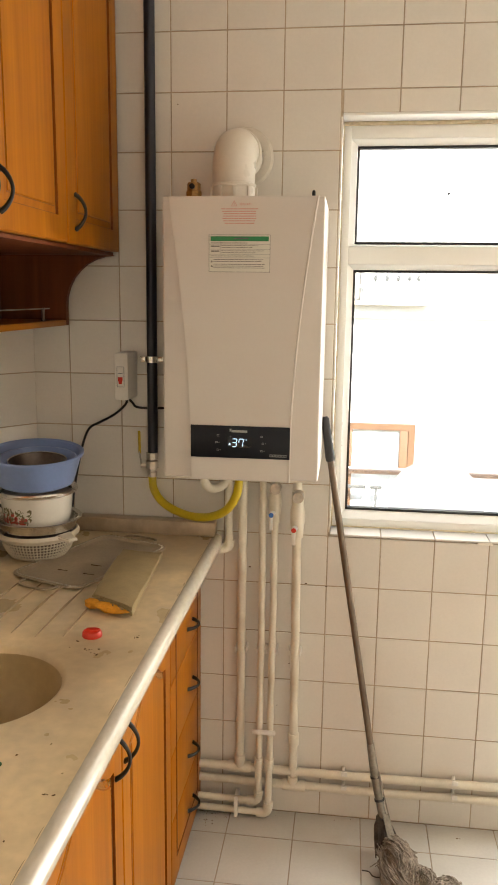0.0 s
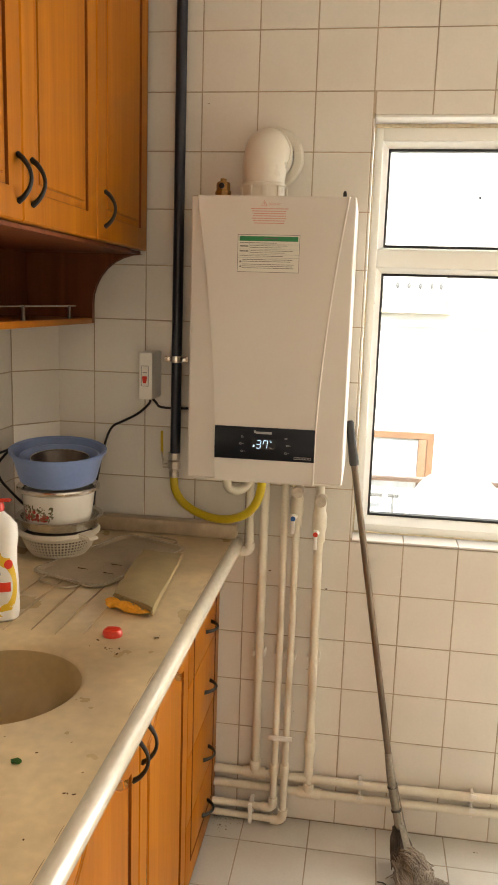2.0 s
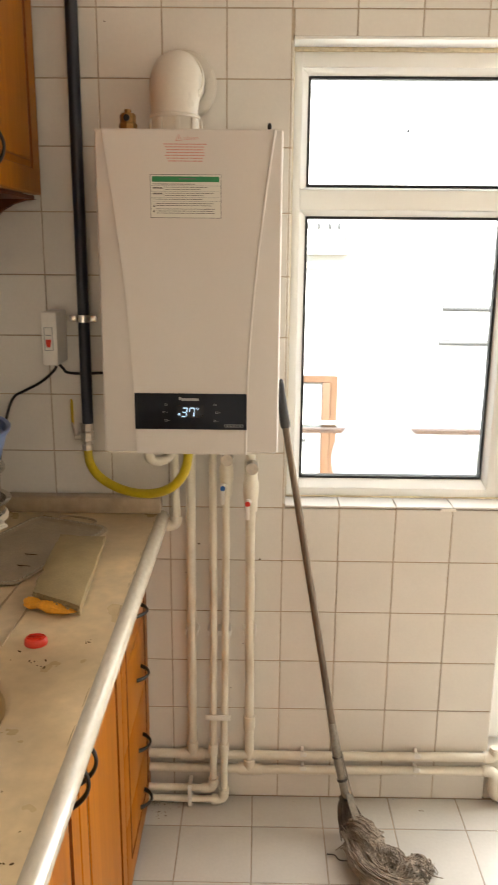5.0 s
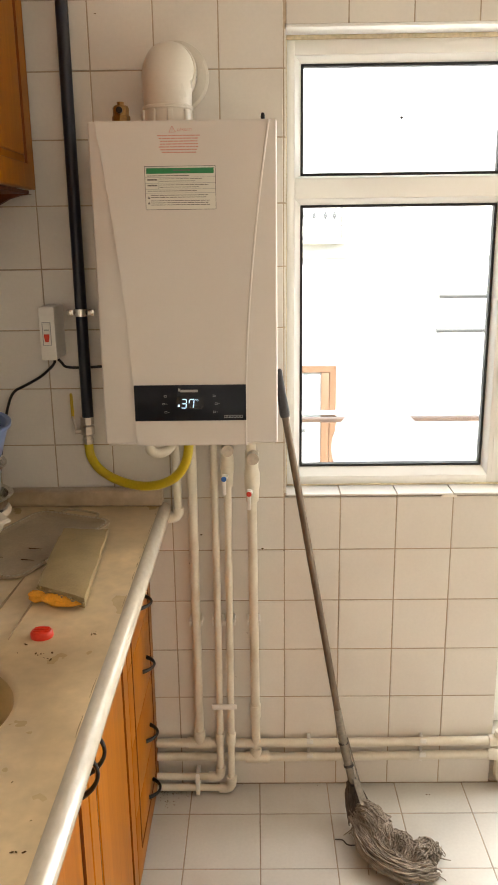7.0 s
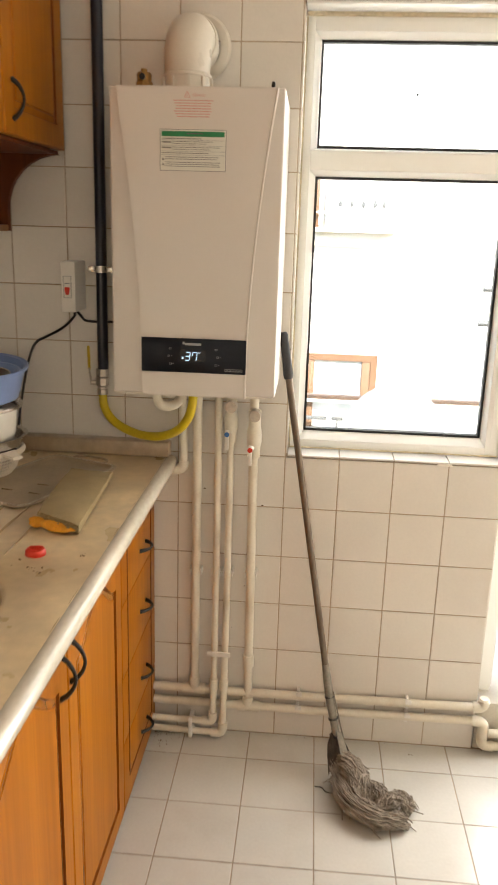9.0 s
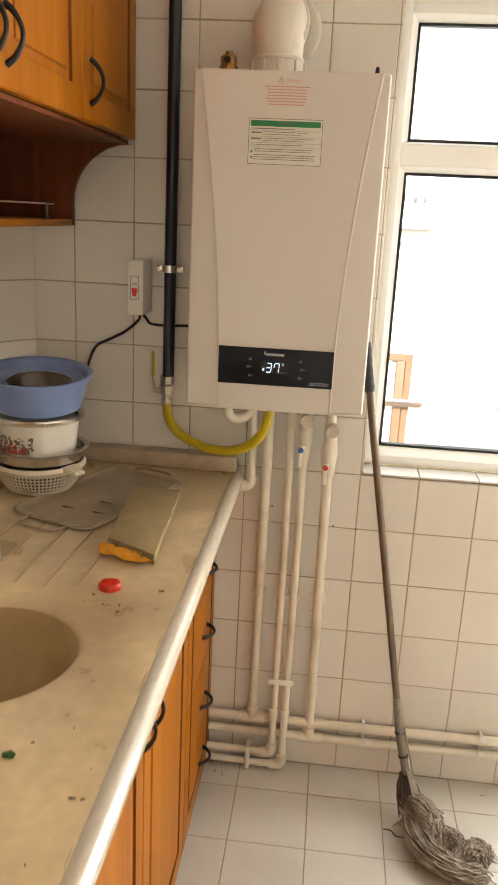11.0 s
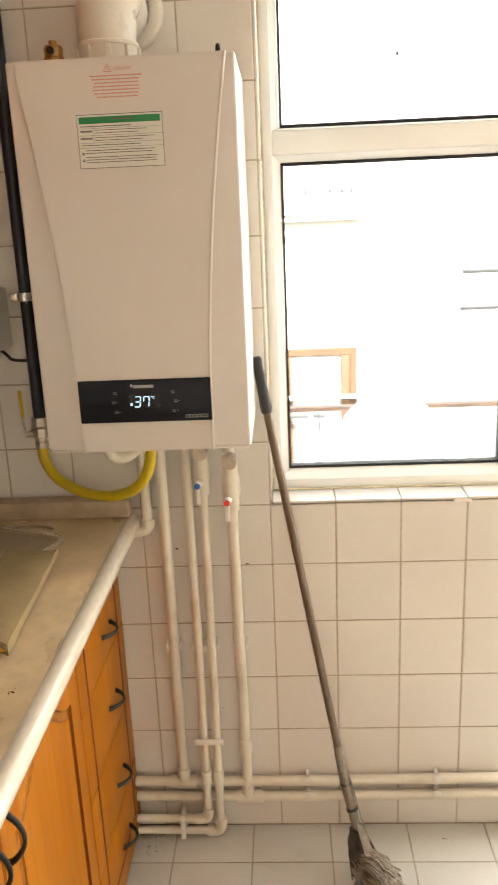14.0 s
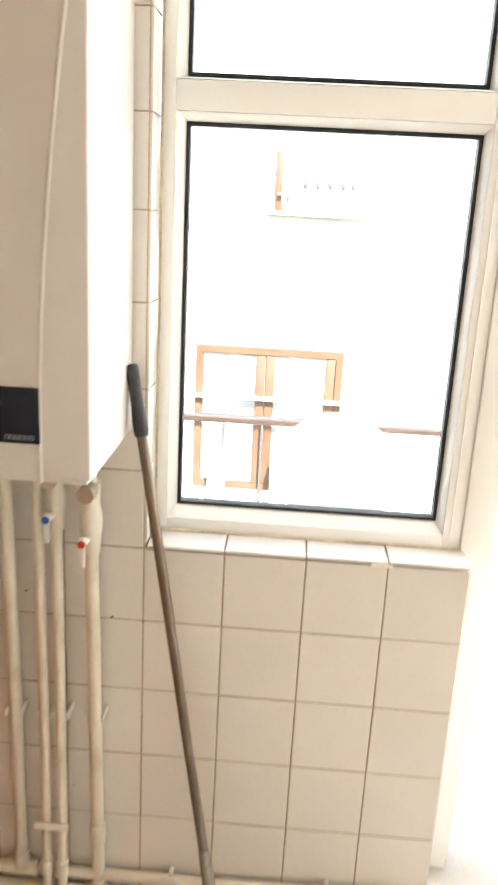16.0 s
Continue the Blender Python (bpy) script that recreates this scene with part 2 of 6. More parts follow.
M_TRAY = material("scratched_aluminium", (0.40, 0.315, 0.215), 0.5, metal=0.3, vary=0.12, scale=12, fine=200, bump=0.08, dirt=(0.2, 0.16, 0.11), dirt_amount=0.4)
M_SPONGE = material("faded_olive_foam", (0.285, 0.205, 0.095), 0.9, vary=0.12, scale=16, fine=300, bump=0.22, dirt=(0.22, 0.16, 0.06), dirt_amount=0.4, dirt_scale=12)
M_ORANGE = material("orange_foam", (0.75, 0.33, 0.025), 0.85, vary=0.15, scale=40, fine=300, bump=0.5)
M_CABLE = material("black_cable", (0.012, 0.011, 0.011), 0.45, vary=0.2, bump=0.03)
M_POLE = material("scuffed_grey_pole", (0.17, 0.130, 0.095), 0.34, metal=0.6, vary=0.25, scale=25, bump=0.08, dirt=(0.10, 0.07, 0.05), dirt_amount=0.6, dirt_scale=20,
                  stretch=(1, 1, 0.3))
M_GRIP = material("dark_grey_grip", (0.035, 0.034, 0.034), 0.6, vary=0.2, bump=0.1)
M_MOP = material("dirty_grey_cotton", (0.255, 0.213, 0.165), 0.95, vary=0.35, scale=45, fine=500, bump=0.4)
M_TUFT = material("dark_dirty_cotton", (0.075, 0.060, 0.048), 0.95, vary=0.35, scale=45, fine=500, bump=0.4)
M_SOCKET = material("dull_zinc", (0.25, 0.225, 0.185), 0.4, metal=0.6, vary=0.2, scale=30, bump=0.08)
M_MOPDARK = material("dark_grey_plastic", (0.06, 0.055, 0.05), 0.6, vary=0.2, bump=0.1)
M_LABELY = material("yellow_label", (0.70, 0.46, 0.03), 0.4, vary=0.03, bump=0.0)
M_CRUMB = material("dark_crumbs", (0.11, 0.062, 0.026), 0.95, vary=0.3, bump=0.2)
M_CRUMB.node_tree.nodes["Principled BSDF"].inputs["Specular IOR Level"].default_value = 0.05
M_GREENCAP = material("green_scrap", (0.03, 0.10, 0.015), 0.5, vary=0.2, bump=0.1)
M_FACADE = material("white_render", (0.80, 0.78, 0.74), 0.85, vary=0.04, scale=2, bump=0.2)
M_FWOOD = material("orange_timber_frame", (0.150, 0.077, 0.039), 0.5, vary=0.12, scale=5, bump=0.1)
# handrail brown raised in colour to make up for its shaded place
M_HANDRAIL = material("lightened_timber", (0.30, 0.185, 0.125), 0.6, vary=0.12, scale=5, bump=0.1)
M_FGLASS = material("pale_window_pane", (0.52, 0.525, 0.51), 0.25, vary=0.3, scale=4, stretch=(1, 1, 0.15), bump=0.0)
M_GREYRAIL = material("grey_metal_rail", (0.085, 0.084, 0.082), 0.5, metal=0.0, vary=0.1, bump=0.02)
M_GROUND = material("pale_paving", (0.42, 0.40, 0.37), 0.9, vary=0.12, scale=1.2, bump=0.2)
M_STONE = material("pale_threshold_stone", (0.60, 0.55, 0.46), 0.4, vary=0.08, scale=9, bump=0.06)

# ---- mesh helpers ----


def thing(name, loc, label="", category="", kind="", group=""):
    ob = new(name)
    ob.empty_display_size = 0.05
    ob.location = loc
    return tagged(ob, label, category, group, kind)


def origin_of(ob):
    at = Vector((0, 0, 0))
    while ob:
        at += ob.location
        ob = ob.parent
    return at


def part(name, bm, mat, parent=None, label="", smooth=True, angle=35, kind=""):
    """Links a bmesh, given in world places, as one mesh object under a thing or a part."""
    if parent:
        bmesh.ops.translate(bm, verts=bm.verts, vec=-origin_of(parent))
    bmesh.ops.recalc_face_normals(bm, faces=bm.faces)
    me = bpy.data.meshes.new(name)
    bm.to_mesh(me)
    bm.free()
    for one in mat if isinstance(mat, (list, tuple)) else [mat]:
        me.materials.append(one)
    if smooth:
        me.polygons.foreach_set("use_smooth", [True] * len(me.polygons))
        me.set_sharp_from_angle(angle=radians(angle))
    ob = new(name, me)
    ob.parent = parent
    return tagged(ob, label, kind=kind)


def box(x0, x1, y0, y1, z0, z1, bevel=0.0, bm=None, seg=2):
    bm = bm or bmesh.new()
    made = bmesh.ops.create_cube(bm, size=1, matrix=Matrix.Translation(((x0 + x1) / 2, (y0 + y1) / 2, (z0 + z1) / 2)) @ Matrix.Diagonal((x1 - x0, y1 - y0, z1 - z0, 1)))
    if bevel:
        edges = list({e for v in made["verts"] for e in v.link_edges})
        bmesh.ops.bevel(bm, geom=edges, offset=bevel, segments=seg, affect="EDGES", profile=0.5)
    return bm


def spline(pts, n=8):
    """A smooth line through the points."""
    pts = [Vector(p) for p in pts]
    ext = [2 * pts[0] - pts[1], *pts, 2 * pts[-1] - pts[-2]]
    out = []
    for i in range(1, len(ext) - 2):
        a, b, c, d = ext[i - 1:i + 3]
        for k in range(n):
            t = k / n
            out.append(0.5 * (2 * b + (c - a) * t + (2 * a - 5 * b + 4 * c - d) * t * t + (3 * b - a - 3 * c + d) * t ** 3))
    return [*out, pts[-1]]


def tube(pts, r, seg=12, bm=None, flat=1.0):
    """A round bar along a line; r is one radius or one for each point."""
    bm = bm or bmesh.new()
    pts = [Vector(p) for p in pts]
    rs = list(r) if isinstance(r, (list, tuple)) else [r] * len(pts)
    side, rings = None, []
    for i, p in enumerate(pts):
        d = (pts[min(i + 1, len(pts) - 1)] - pts[max(i - 1, 0)]).normalized()
        if side is None:
            side = d.cross(Vector((0.31, 0.95, 0.05)) if abs(d.y) < 0.9 else Vector((1, 0, 0))).normalized()
        side = (side - d * side.dot(d)).normalized()
        up = d.cross(side)
        rings.append([bm.verts.new(p + rs[i] * (math.cos(a) * side + flat * math.sin(a) * up)) for a in (2 * math.pi * k / seg for k in range(seg))])
    for a, b in zip(rings, rings[1:]):
        for k in range(seg):
            bm.faces.new((a[k], a[(k + 1) % seg], b[(k + 1) % seg], b[k]))
    bm.faces.new(rings[0][::-1])
    bm.faces.new(rings[-1])
    return bm


def lathe(profile, at, seg=40, bm=None, axis="z", squash=1.0):
    """Turns (radius, height) pairs round an axis through at."""
    bm = bm or bmesh.new()
    turn = {"z": Matrix.Identity(3), "y": Matrix.Rotation(radians(90), 3, "X"), "x": Matrix.Rotation(radians(90), 3, "Y")}[axis]
    at, rings = Vector(at), []
    for r, h in profile:
        if r < 1e-6:
            rings.append([bm.verts.new(at + turn @ Vector((0, 0, h)))])
        else:
            rings.append([bm.verts.new(at + turn @ Vector((r * math.cos(a), squash * r * math.sin(a), h))) for a in (2 * math.pi * k / seg for k in range(seg))])
    for a, b in zip(rings, rings[1:]):
        for k in range(seg):
            q = [a[k % len(a)], a[(k + 1) % len(a)], b[(k + 1) % len(b)], b[k % len(b)]]
            q = list(dict.fromkeys(q))
            if len(q) > 2:
                bm.faces.new(q)
    return bm


def slab(outline, lift, bm=None, bevel=0.0):
    """A plate from an outline of places, thickened by the vector lift."""
    bm = bm or bmesh.new()
    low = [bm.verts.new(p) for p in outline]
    high = [bm.verts.new(Vector(p) + Vector(lift)) for p in outline]
    n = len(low)
    bm.faces.new(low)
    top = bm.faces.new(high)
    for k in range(n):
        bm.faces.new((low[k], low[(k + 1) % n], high[(k + 1) % n], high[k]))
    if bevel:
        bmesh.ops.bevel(bm, geom=list(top.edges), offset=bevel, segments=2, affect="EDGES")
    return bm


def ring_frame(x0, x1, z0, z1, w, y0, y1, bevel=0.002, bm=None):
    """A rectangular frame of bars of width w between y0 and y1."""
    bm = bm or bmesh.new()
    out = [(x0, z0), (x1, z0), (x1, z1), (x0, z1)]
    inn = [(x0 + w, z0 + w), (x1 - w, z0 + w), (x1 - w, z1 - w), (x0 + w, z1 - w)]
    loops = [[bm.verts.new((x, y, z)) for x, z in pts] for y, pts in ((y0, out), (y1, out), (y1, inn), (y0, inn))]
    for a, b in zip(loops, loops[1:] + loops[:1]):
        for k in range(4):
            bm.faces.new((a[k], a[(k + 1) % 4], b[(k + 1) % 4], b[k]))
    if bevel:
        bmesh.ops.bevel(bm, geom=list(bm.edges), offset=bevel, segments=2, affect="EDGES")
    return bm


def splayed(x0, x1, z0, z1, a0, a1, c0, c1, front, back, rear):
    """A frame whose room side slopes from an outer rectangle at front to an inner one at back."""
    bm = bmesh.new()
    out, inn = [(x0, z0), (x1, z0), (x1, z1), (x0, z1)], [(a0, c0), (a1, c0), (a1, c1), (a0, c1)]
    loops = [[bm.verts.new((x, y, z)) for x, z in pts] for y, pts in ((rear, out), (front, out), (back, inn), (rear, inn))]
    for a, b in zip(loops, loops[1:] + loops[:1]):
        for k in range(4):
            bm.faces.new((a[k], a[(k + 1) % 4], b[(k + 1) % 4], b[k]))
    return bm


def letters(name, text, size, m, mat, parent, label="", depth=0.0004):
    """Letters in the built-in font as a mesh of their own, at the pose m."""
    cu = bpy.data.curves.new(name, "FONT")
    cu.body, cu.size, cu.extrude, cu.resolution_u = text, size, depth, 2
    cu.align_x = "CENTER"
    tmp = bpy.data.objects.new(name, cu)
    scene.collection.objects.link(tmp)
    me = bpy.data.meshes.new_from_object(tmp.evaluated_get(bpy.context.evaluated_depsgraph_get()))
    bpy.data.objects.remove(tmp)
    me.transform(Matrix.Translation(-origin_of(parent)) @ m)
    me.materials.clear()
    me.materials.append(mat)
    ob = new(name, me)
    ob.parent = parent
    return tagged(ob, label)

# ---- the room's shell ----
WALL, LEFT, RIGHT, SOUTH, TOP = 2.34, -0.962, 1.52, -0.50, 2.74
CORNER = (-0.871, 2.215)   # where the boxed corner meets the north and the west wall
PITCH, ROW0 = 0.153, 0.294
WIN = (0.005, 0.612, 0.906, 2.07)
DOOR = (0.612, 1.42, 0.0, 2.07)

bm = box(LEFT - 0.15, 0.003, WALL + 0.0013, 2.56, 0, TOP)
box(0.003, 0.609, WALL + 0.0013, 2.56, 0, 0.903, bm=bm)
box(0.003, 1.423, WALL + 0.0013, 2.56, 2.073, TOP, bm=bm)
box(1.423, RIGHT + 0.15, WALL + 0.0013, 2.56, 0, TOP, bm=bm)
wall_north = part("wall_north", bm, M_GROUT, smooth=False)
tagged(wall_north, "cream glazed square tiles with brown grout, window and doorway", "wall", kind="structure")
wall_west = part("wall_west", box(LEFT - 0.15, LEFT - 0.0013, SOUTH, WALL + 0.001, 0, TOP), M_GROUT, smooth=False)
tagged(wall_west, "cream tiled kitchen wall behind the cupboards and worktop", "wall", kind="structure")
# east and south walls are unseen; distance and pale tone chosen for bounced light
wall_east = part("wall_east", box(RIGHT, RIGHT + 0.15, SOUTH, WALL + 0.003, 0, TOP), M_PLASTER, smooth=False)
tagged(wall_east, "plain cream plastered kitchen side wall", "wall", kind="structure")
wall_south = part("wall_south", box(LEFT - 0.15, RIGHT + 0.15, SOUTH - 0.15, SOUTH, 0, TOP), M_PLASTER, smooth=False)
tagged(wall_south, "plain cream plastered kitchen end wall", "wall", kind="structure")
ceiling = part("ceiling", box(LEFT - 0.15, RIGHT + 0.15, SOUTH - 0.15, 2.56, TOP, TOP + 0.15), M_CEIL, smooth=False)
tagged(ceiling, "plain white painted kitchen ceiling", "ceiling", kind="structure")
floor = part("floor", box(LEFT - 0.15, RIGHT + 0.15, SOUTH - 0.15, 2.56, -0.15, -0.0012), M_FGROUT, smooth=False)
tagged(floor, "cream square floor tiles with worn dirty joints", "floor", kind="structure")

corner = part("wall_corner", slab([(LEFT - 0.02, WALL + 0.001, 0.9), (LEFT - 0.0013, CORNER[1] - 0.001, 0.9), (CORNER[0] - 0.001, WALL + 0.0012, 0.9)], (0, 0, 0.603)), M_GROUT, smooth=False)
tagged(corner, "narrow tiled diagonal boxing in the kitchen corner", "wall", kind="structure")

TILES = {}


def tile_mesh(w, h, mat, thick, edge=0.0012, gap=0.0016):
    """A tile in the xz plane whose softened face looks to -y, with half a joint taken off all round."""
    key = (round(w, 3), round(h, 3), mat.name)
    if key not in TILES:
        bm, a, b = bmesh.new(), w / 2 - gap, h / 2 - gap
        loops = [[bm.verts.new((sx * (a - i), y, sz * (b - i))) for sx, sz in ((-1, -1), (1, -1), (1, 1), (-1, 1))]
                 for i, y in ((0, thick), (0, edge * 0.7), (edge * 0.35, edge * 0.2), (edge, 0))]
        for p, q in zip(loops, loops[1:]):
            for k in range(4):
                bm.faces.new((p[k], p[(k + 1) % 4], q[(k + 1) % 4], q[k]))
        bm.faces.new(loops[-1])
        bmesh.ops.recalc_face_normals(bm, faces=bm.faces)
        me = bpy.data.meshes.new("tile")
        bm.to_mesh(me)
        bm.free()
        me.materials.append(mat)
        TILES[key] = me
    return TILES[key]


def cut(cell, hole):
    """What is left of a cell (x0, x1, z0, z1) beside a hole."""
    x0, x1, z0, z1 = cell
    a, b, c, d = hole
    if x1 <= a or x0 >= b or z1 <= c or z0 >= d:
        return [cell]
    return [r for r in ((x0, a, z0, z1), (b, x1, z0, z1), (max(x0, a), min(x1, b), z0, c), (max(x0, a), min(x1, b), d, z1))
            if r[1] - r[0] > 0.014 and r[3] - r[2] > 0.014]


def wobble(k):
    return (random.random() - 0.5) * k


def lay_north():
    for c in range(-7, 12):
        for k in range(-2, 16):
            cells = [(max(LEFT, PITCH * c), min(RIGHT, PITCH * (c + 1)), max(0, ROW0 + PITCH * k), min(TOP, ROW0 + PITCH * (k + 1)))]
            for hole in (WIN, DOOR):
                cells = [r for cell in cells for r in cut(cell, hole)]
            for x0, x1, z0, z1 in cells:
                if x1 - x0 < 0.014 or z1 - z0 < 0.014:
                    continue
                ob = new("tile", tile_mesh(x1 - x0, z1 - z0, M_TILE, 0.006))
                ob.matrix_basis = pose((x0 + x1) / 2, WALL + wobble(0.0006), (z0 + z1) / 2, wobble(0.35), 0, wobble(0.35))
                ob.parent = wall_north


def lay_west():
    for c in range(0, 17):
        for k in range(4, 10):
            y1, z0 = CORNER[1] - PITCH * c, ROW0 + PITCH * k
            ob = new("tile", tile_mesh(PITCH, PITCH, M_TILE, 0.006))
            ob.matrix_basis = pose(LEFT + wobble(0.0006), y1 - PITCH / 2, z0 + PITCH / 2, 0, wobble(0.35), 90 + wobble(0.35))
            ob.parent = wall_west


def lay_corner():
    a, b = Vector((LEFT, CORNER[1], 0)), Vector((CORNER[0], WALL, 0))
    turn = math.degrees(math.atan2(b.y - a.y, b.x - a.x))
    for k in range(4, 8):
        z0, z1 = max(0.9005, ROW0 + PITCH * k), min(1.503, ROW0 + PITCH * (k + 1))
        ob = new("tile", tile_mesh((b - a).length, z1 - z0, M_TILE, 0.006))
        ob.matrix_basis = pose((a.x + b.x) / 2, (a.y + b.y) / 2, (z0 + z1) / 2, wobble(0.4), 0, turn + wobble(0.3))
        ob.parent = corner


def lay_floor():
    f = 0.2013
    for i in range(-1, 11):
        for j in range(-18, 1):
            x0, x1 = -0.2755 + f * i, min(RIGHT, -0.2755 + f * (i + 1))
            y0, y1 = 2.2105 + f * j, min(WALL, 2.2105 + f * (j + 1))
            if x1 - x0 < 0.02 or y0 < SOUTH - 0.15:
                continue
            ob = new("tile", tile_mesh(x1 - x0, y1 - y0, M_FTILE, 0.006, gap=0.0014))
            ob.matrix_basis = pose((x0 + x1) / 2, (y0 + y1) / 2, wobble(0.0006), -90 + wobble(0.2), 0, 0)
            ob.parent = floor


# ---- window, doorway and what lies outside ----


def build_window():
    w = thing("window_1", (0.3, 2.44, 0.91), "white plastic window with fixed upper and lower panes", "window", "structure")
    x0, x1, z0, z1 = 0.0305, 0.568, 0.941, 2.020
    bm = bmesh.new()
    box(0.008, x0, 2.4185, 2.49, 0.914, 2.060, 0.002, bm)
    box(x1, 0.604, 2.4185, 2.49, 0.914, 2.060, 0.002, bm)
    box(x0 - 0.001, x1 + 0.001, 2.4187, 2.4895, 0.914, z0, 0.002, bm)
    box(x0 - 0.001, x1 + 0.001, 2.4187, 2.4895, z1, 2.060, 0.002, bm)
    part("window_frame", bm, M_PVC, w)
    part("transom", box(x0, x1, 2.4200, 2.49, 1.6835, 1.7335, 0.002), M_PVC, w)
    part("edge_strip", box(0.5805, 0.5835, 2.4165, 2.4184, 0.945, 2.020, 0.0008), M_PVC, w, "raised line along the frame")
    for (a, b), (c, d) in (((0.9415, 1.6830), (0.9625, 1.6690)), ((1.7340, 2.0195), (1.7400, 2.0045))):
        part("glazing_bead", splayed(x0 + 0.0005, x1 - 0.0005, a, b, 0.0465, 0.5560, c, d, 2.4205, 2.4400, 2.470), M_PVC, w, "splayed white glazing bead")
        part("gasket", ring_frame(0.0470, 0.5555, c + 0.0005, d - 0.0005, 0.0065, 2.4385, 2.462, 0.001), M_GASKET, w, "black rubber glazing seal")
        p = part("pane", box(0.0525, 0.5500, 2.4470, 2.4510, c + 0.006, d - 0.006), M_GLASS, w, smooth=False)
        p.visible_shadow = False
    part("speck", lathe([(0, 0), (0.0042, 0), (0.0036, 0.0012), (0, 0.0015)], (0.302, 2.4468, 1.878), 10, axis="y"), M_BLACK, w, "dark speck on the pane")
    bm = bmesh.new()
    box(0.008, 0.605, 2.408, 2.4178, 2.0535, 2.0638, 0.003, bm)
    box(0.0110, 0.604, 2.412, 2.4178, 0.9152, 0.9190, 0.001, bm)
    box(0.0062, 0.0105, 2.414, 2.4178, 0.915, 2.053, 0.001, bm)
    part("sealant", bm, M_SILICONE, w, "yellowed sealant bead")
    # tiled sill, head and side of the reveal
    sill = part("window_sill", box(0.006, 0.609, WALL + 0.008, 2.49, 0.9035, 0.9085), M_GROUT, w, smooth=False)
    for i, (x0, x1) in enumerate(((0.005, 0.153), (0.153, 0.306), (0.306, 0.459), (0.459, 0.612))):
        part("sill_tile", box(x0 + 0.0015, x1 - 0.0015, WALL - 0.003, 2.417, 0.9088, 0.9146 + 0.0004 * (i % 2), 0.0015), M_TILE, sill)
    part("chip", slab([(0.424, WALL - 0.0045, 0.9035), (0.468, WALL - 0.0045, 0.9030), (0.466, WALL - 0.0045, 0.9095), (0.428, WALL - 0.0045, 0.9105)], (0, 0.0035, 0)),
         M_PLASTER, sill, "broken tile edge")
    part("head_lining", box(0.006, 0.609, WALL - 0.001, 2.4175, 2.0640, 2.0715, 0.0025), M_PVC, w, "smooth white lining under the lintel")
    for k in range(4, 12):
        z0, z1 = ROW0 + PITCH * k, min(2.064, ROW0 + PITCH * (k + 1))
        part("side_tile", box(0.0005, 0.0058, WALL + 0.001, 2.417, max(z0, 0.916) + 0.0015, z1 - 0.0015, 0.0012), M_TILE, w)


def build_doorway():
    d = thing("door_1", (0.98, 2.45, 0.0), "open white plastic balcony doorway with a stone threshold", "doorway", "structure")
    part("jamb", box(0.6045, 0.664, 2.412, 2.50, 0.1605, 2.060, 0.003), M_PVC, d)
    part("jamb_bead", box(0.6645, 0.672, 2.430, 2.49, 0.165, 2.030, 0.002), M_PVC, d)
    part("jamb", box(1.372, 1.418, 2.412, 2.50, 0.1605, 2.060, 0.003), M_PVC, d)
    part("head", box(0.6645, 1.3715, 2.412, 2.50, 2.012, 2.060, 0.003), M_PVC, d)
    part("threshold", box(0.6135, 1.4195, 2.3435, 2.70, 0.0, 0.160, 0.004), M_STONE, d, "pale stone threshold step")
    bm = box(0.6105, 0.6128, WALL + 0.003, 2.4115, 0.162, 0.9035)
    part("end_tile", bm, M_TILE, d)


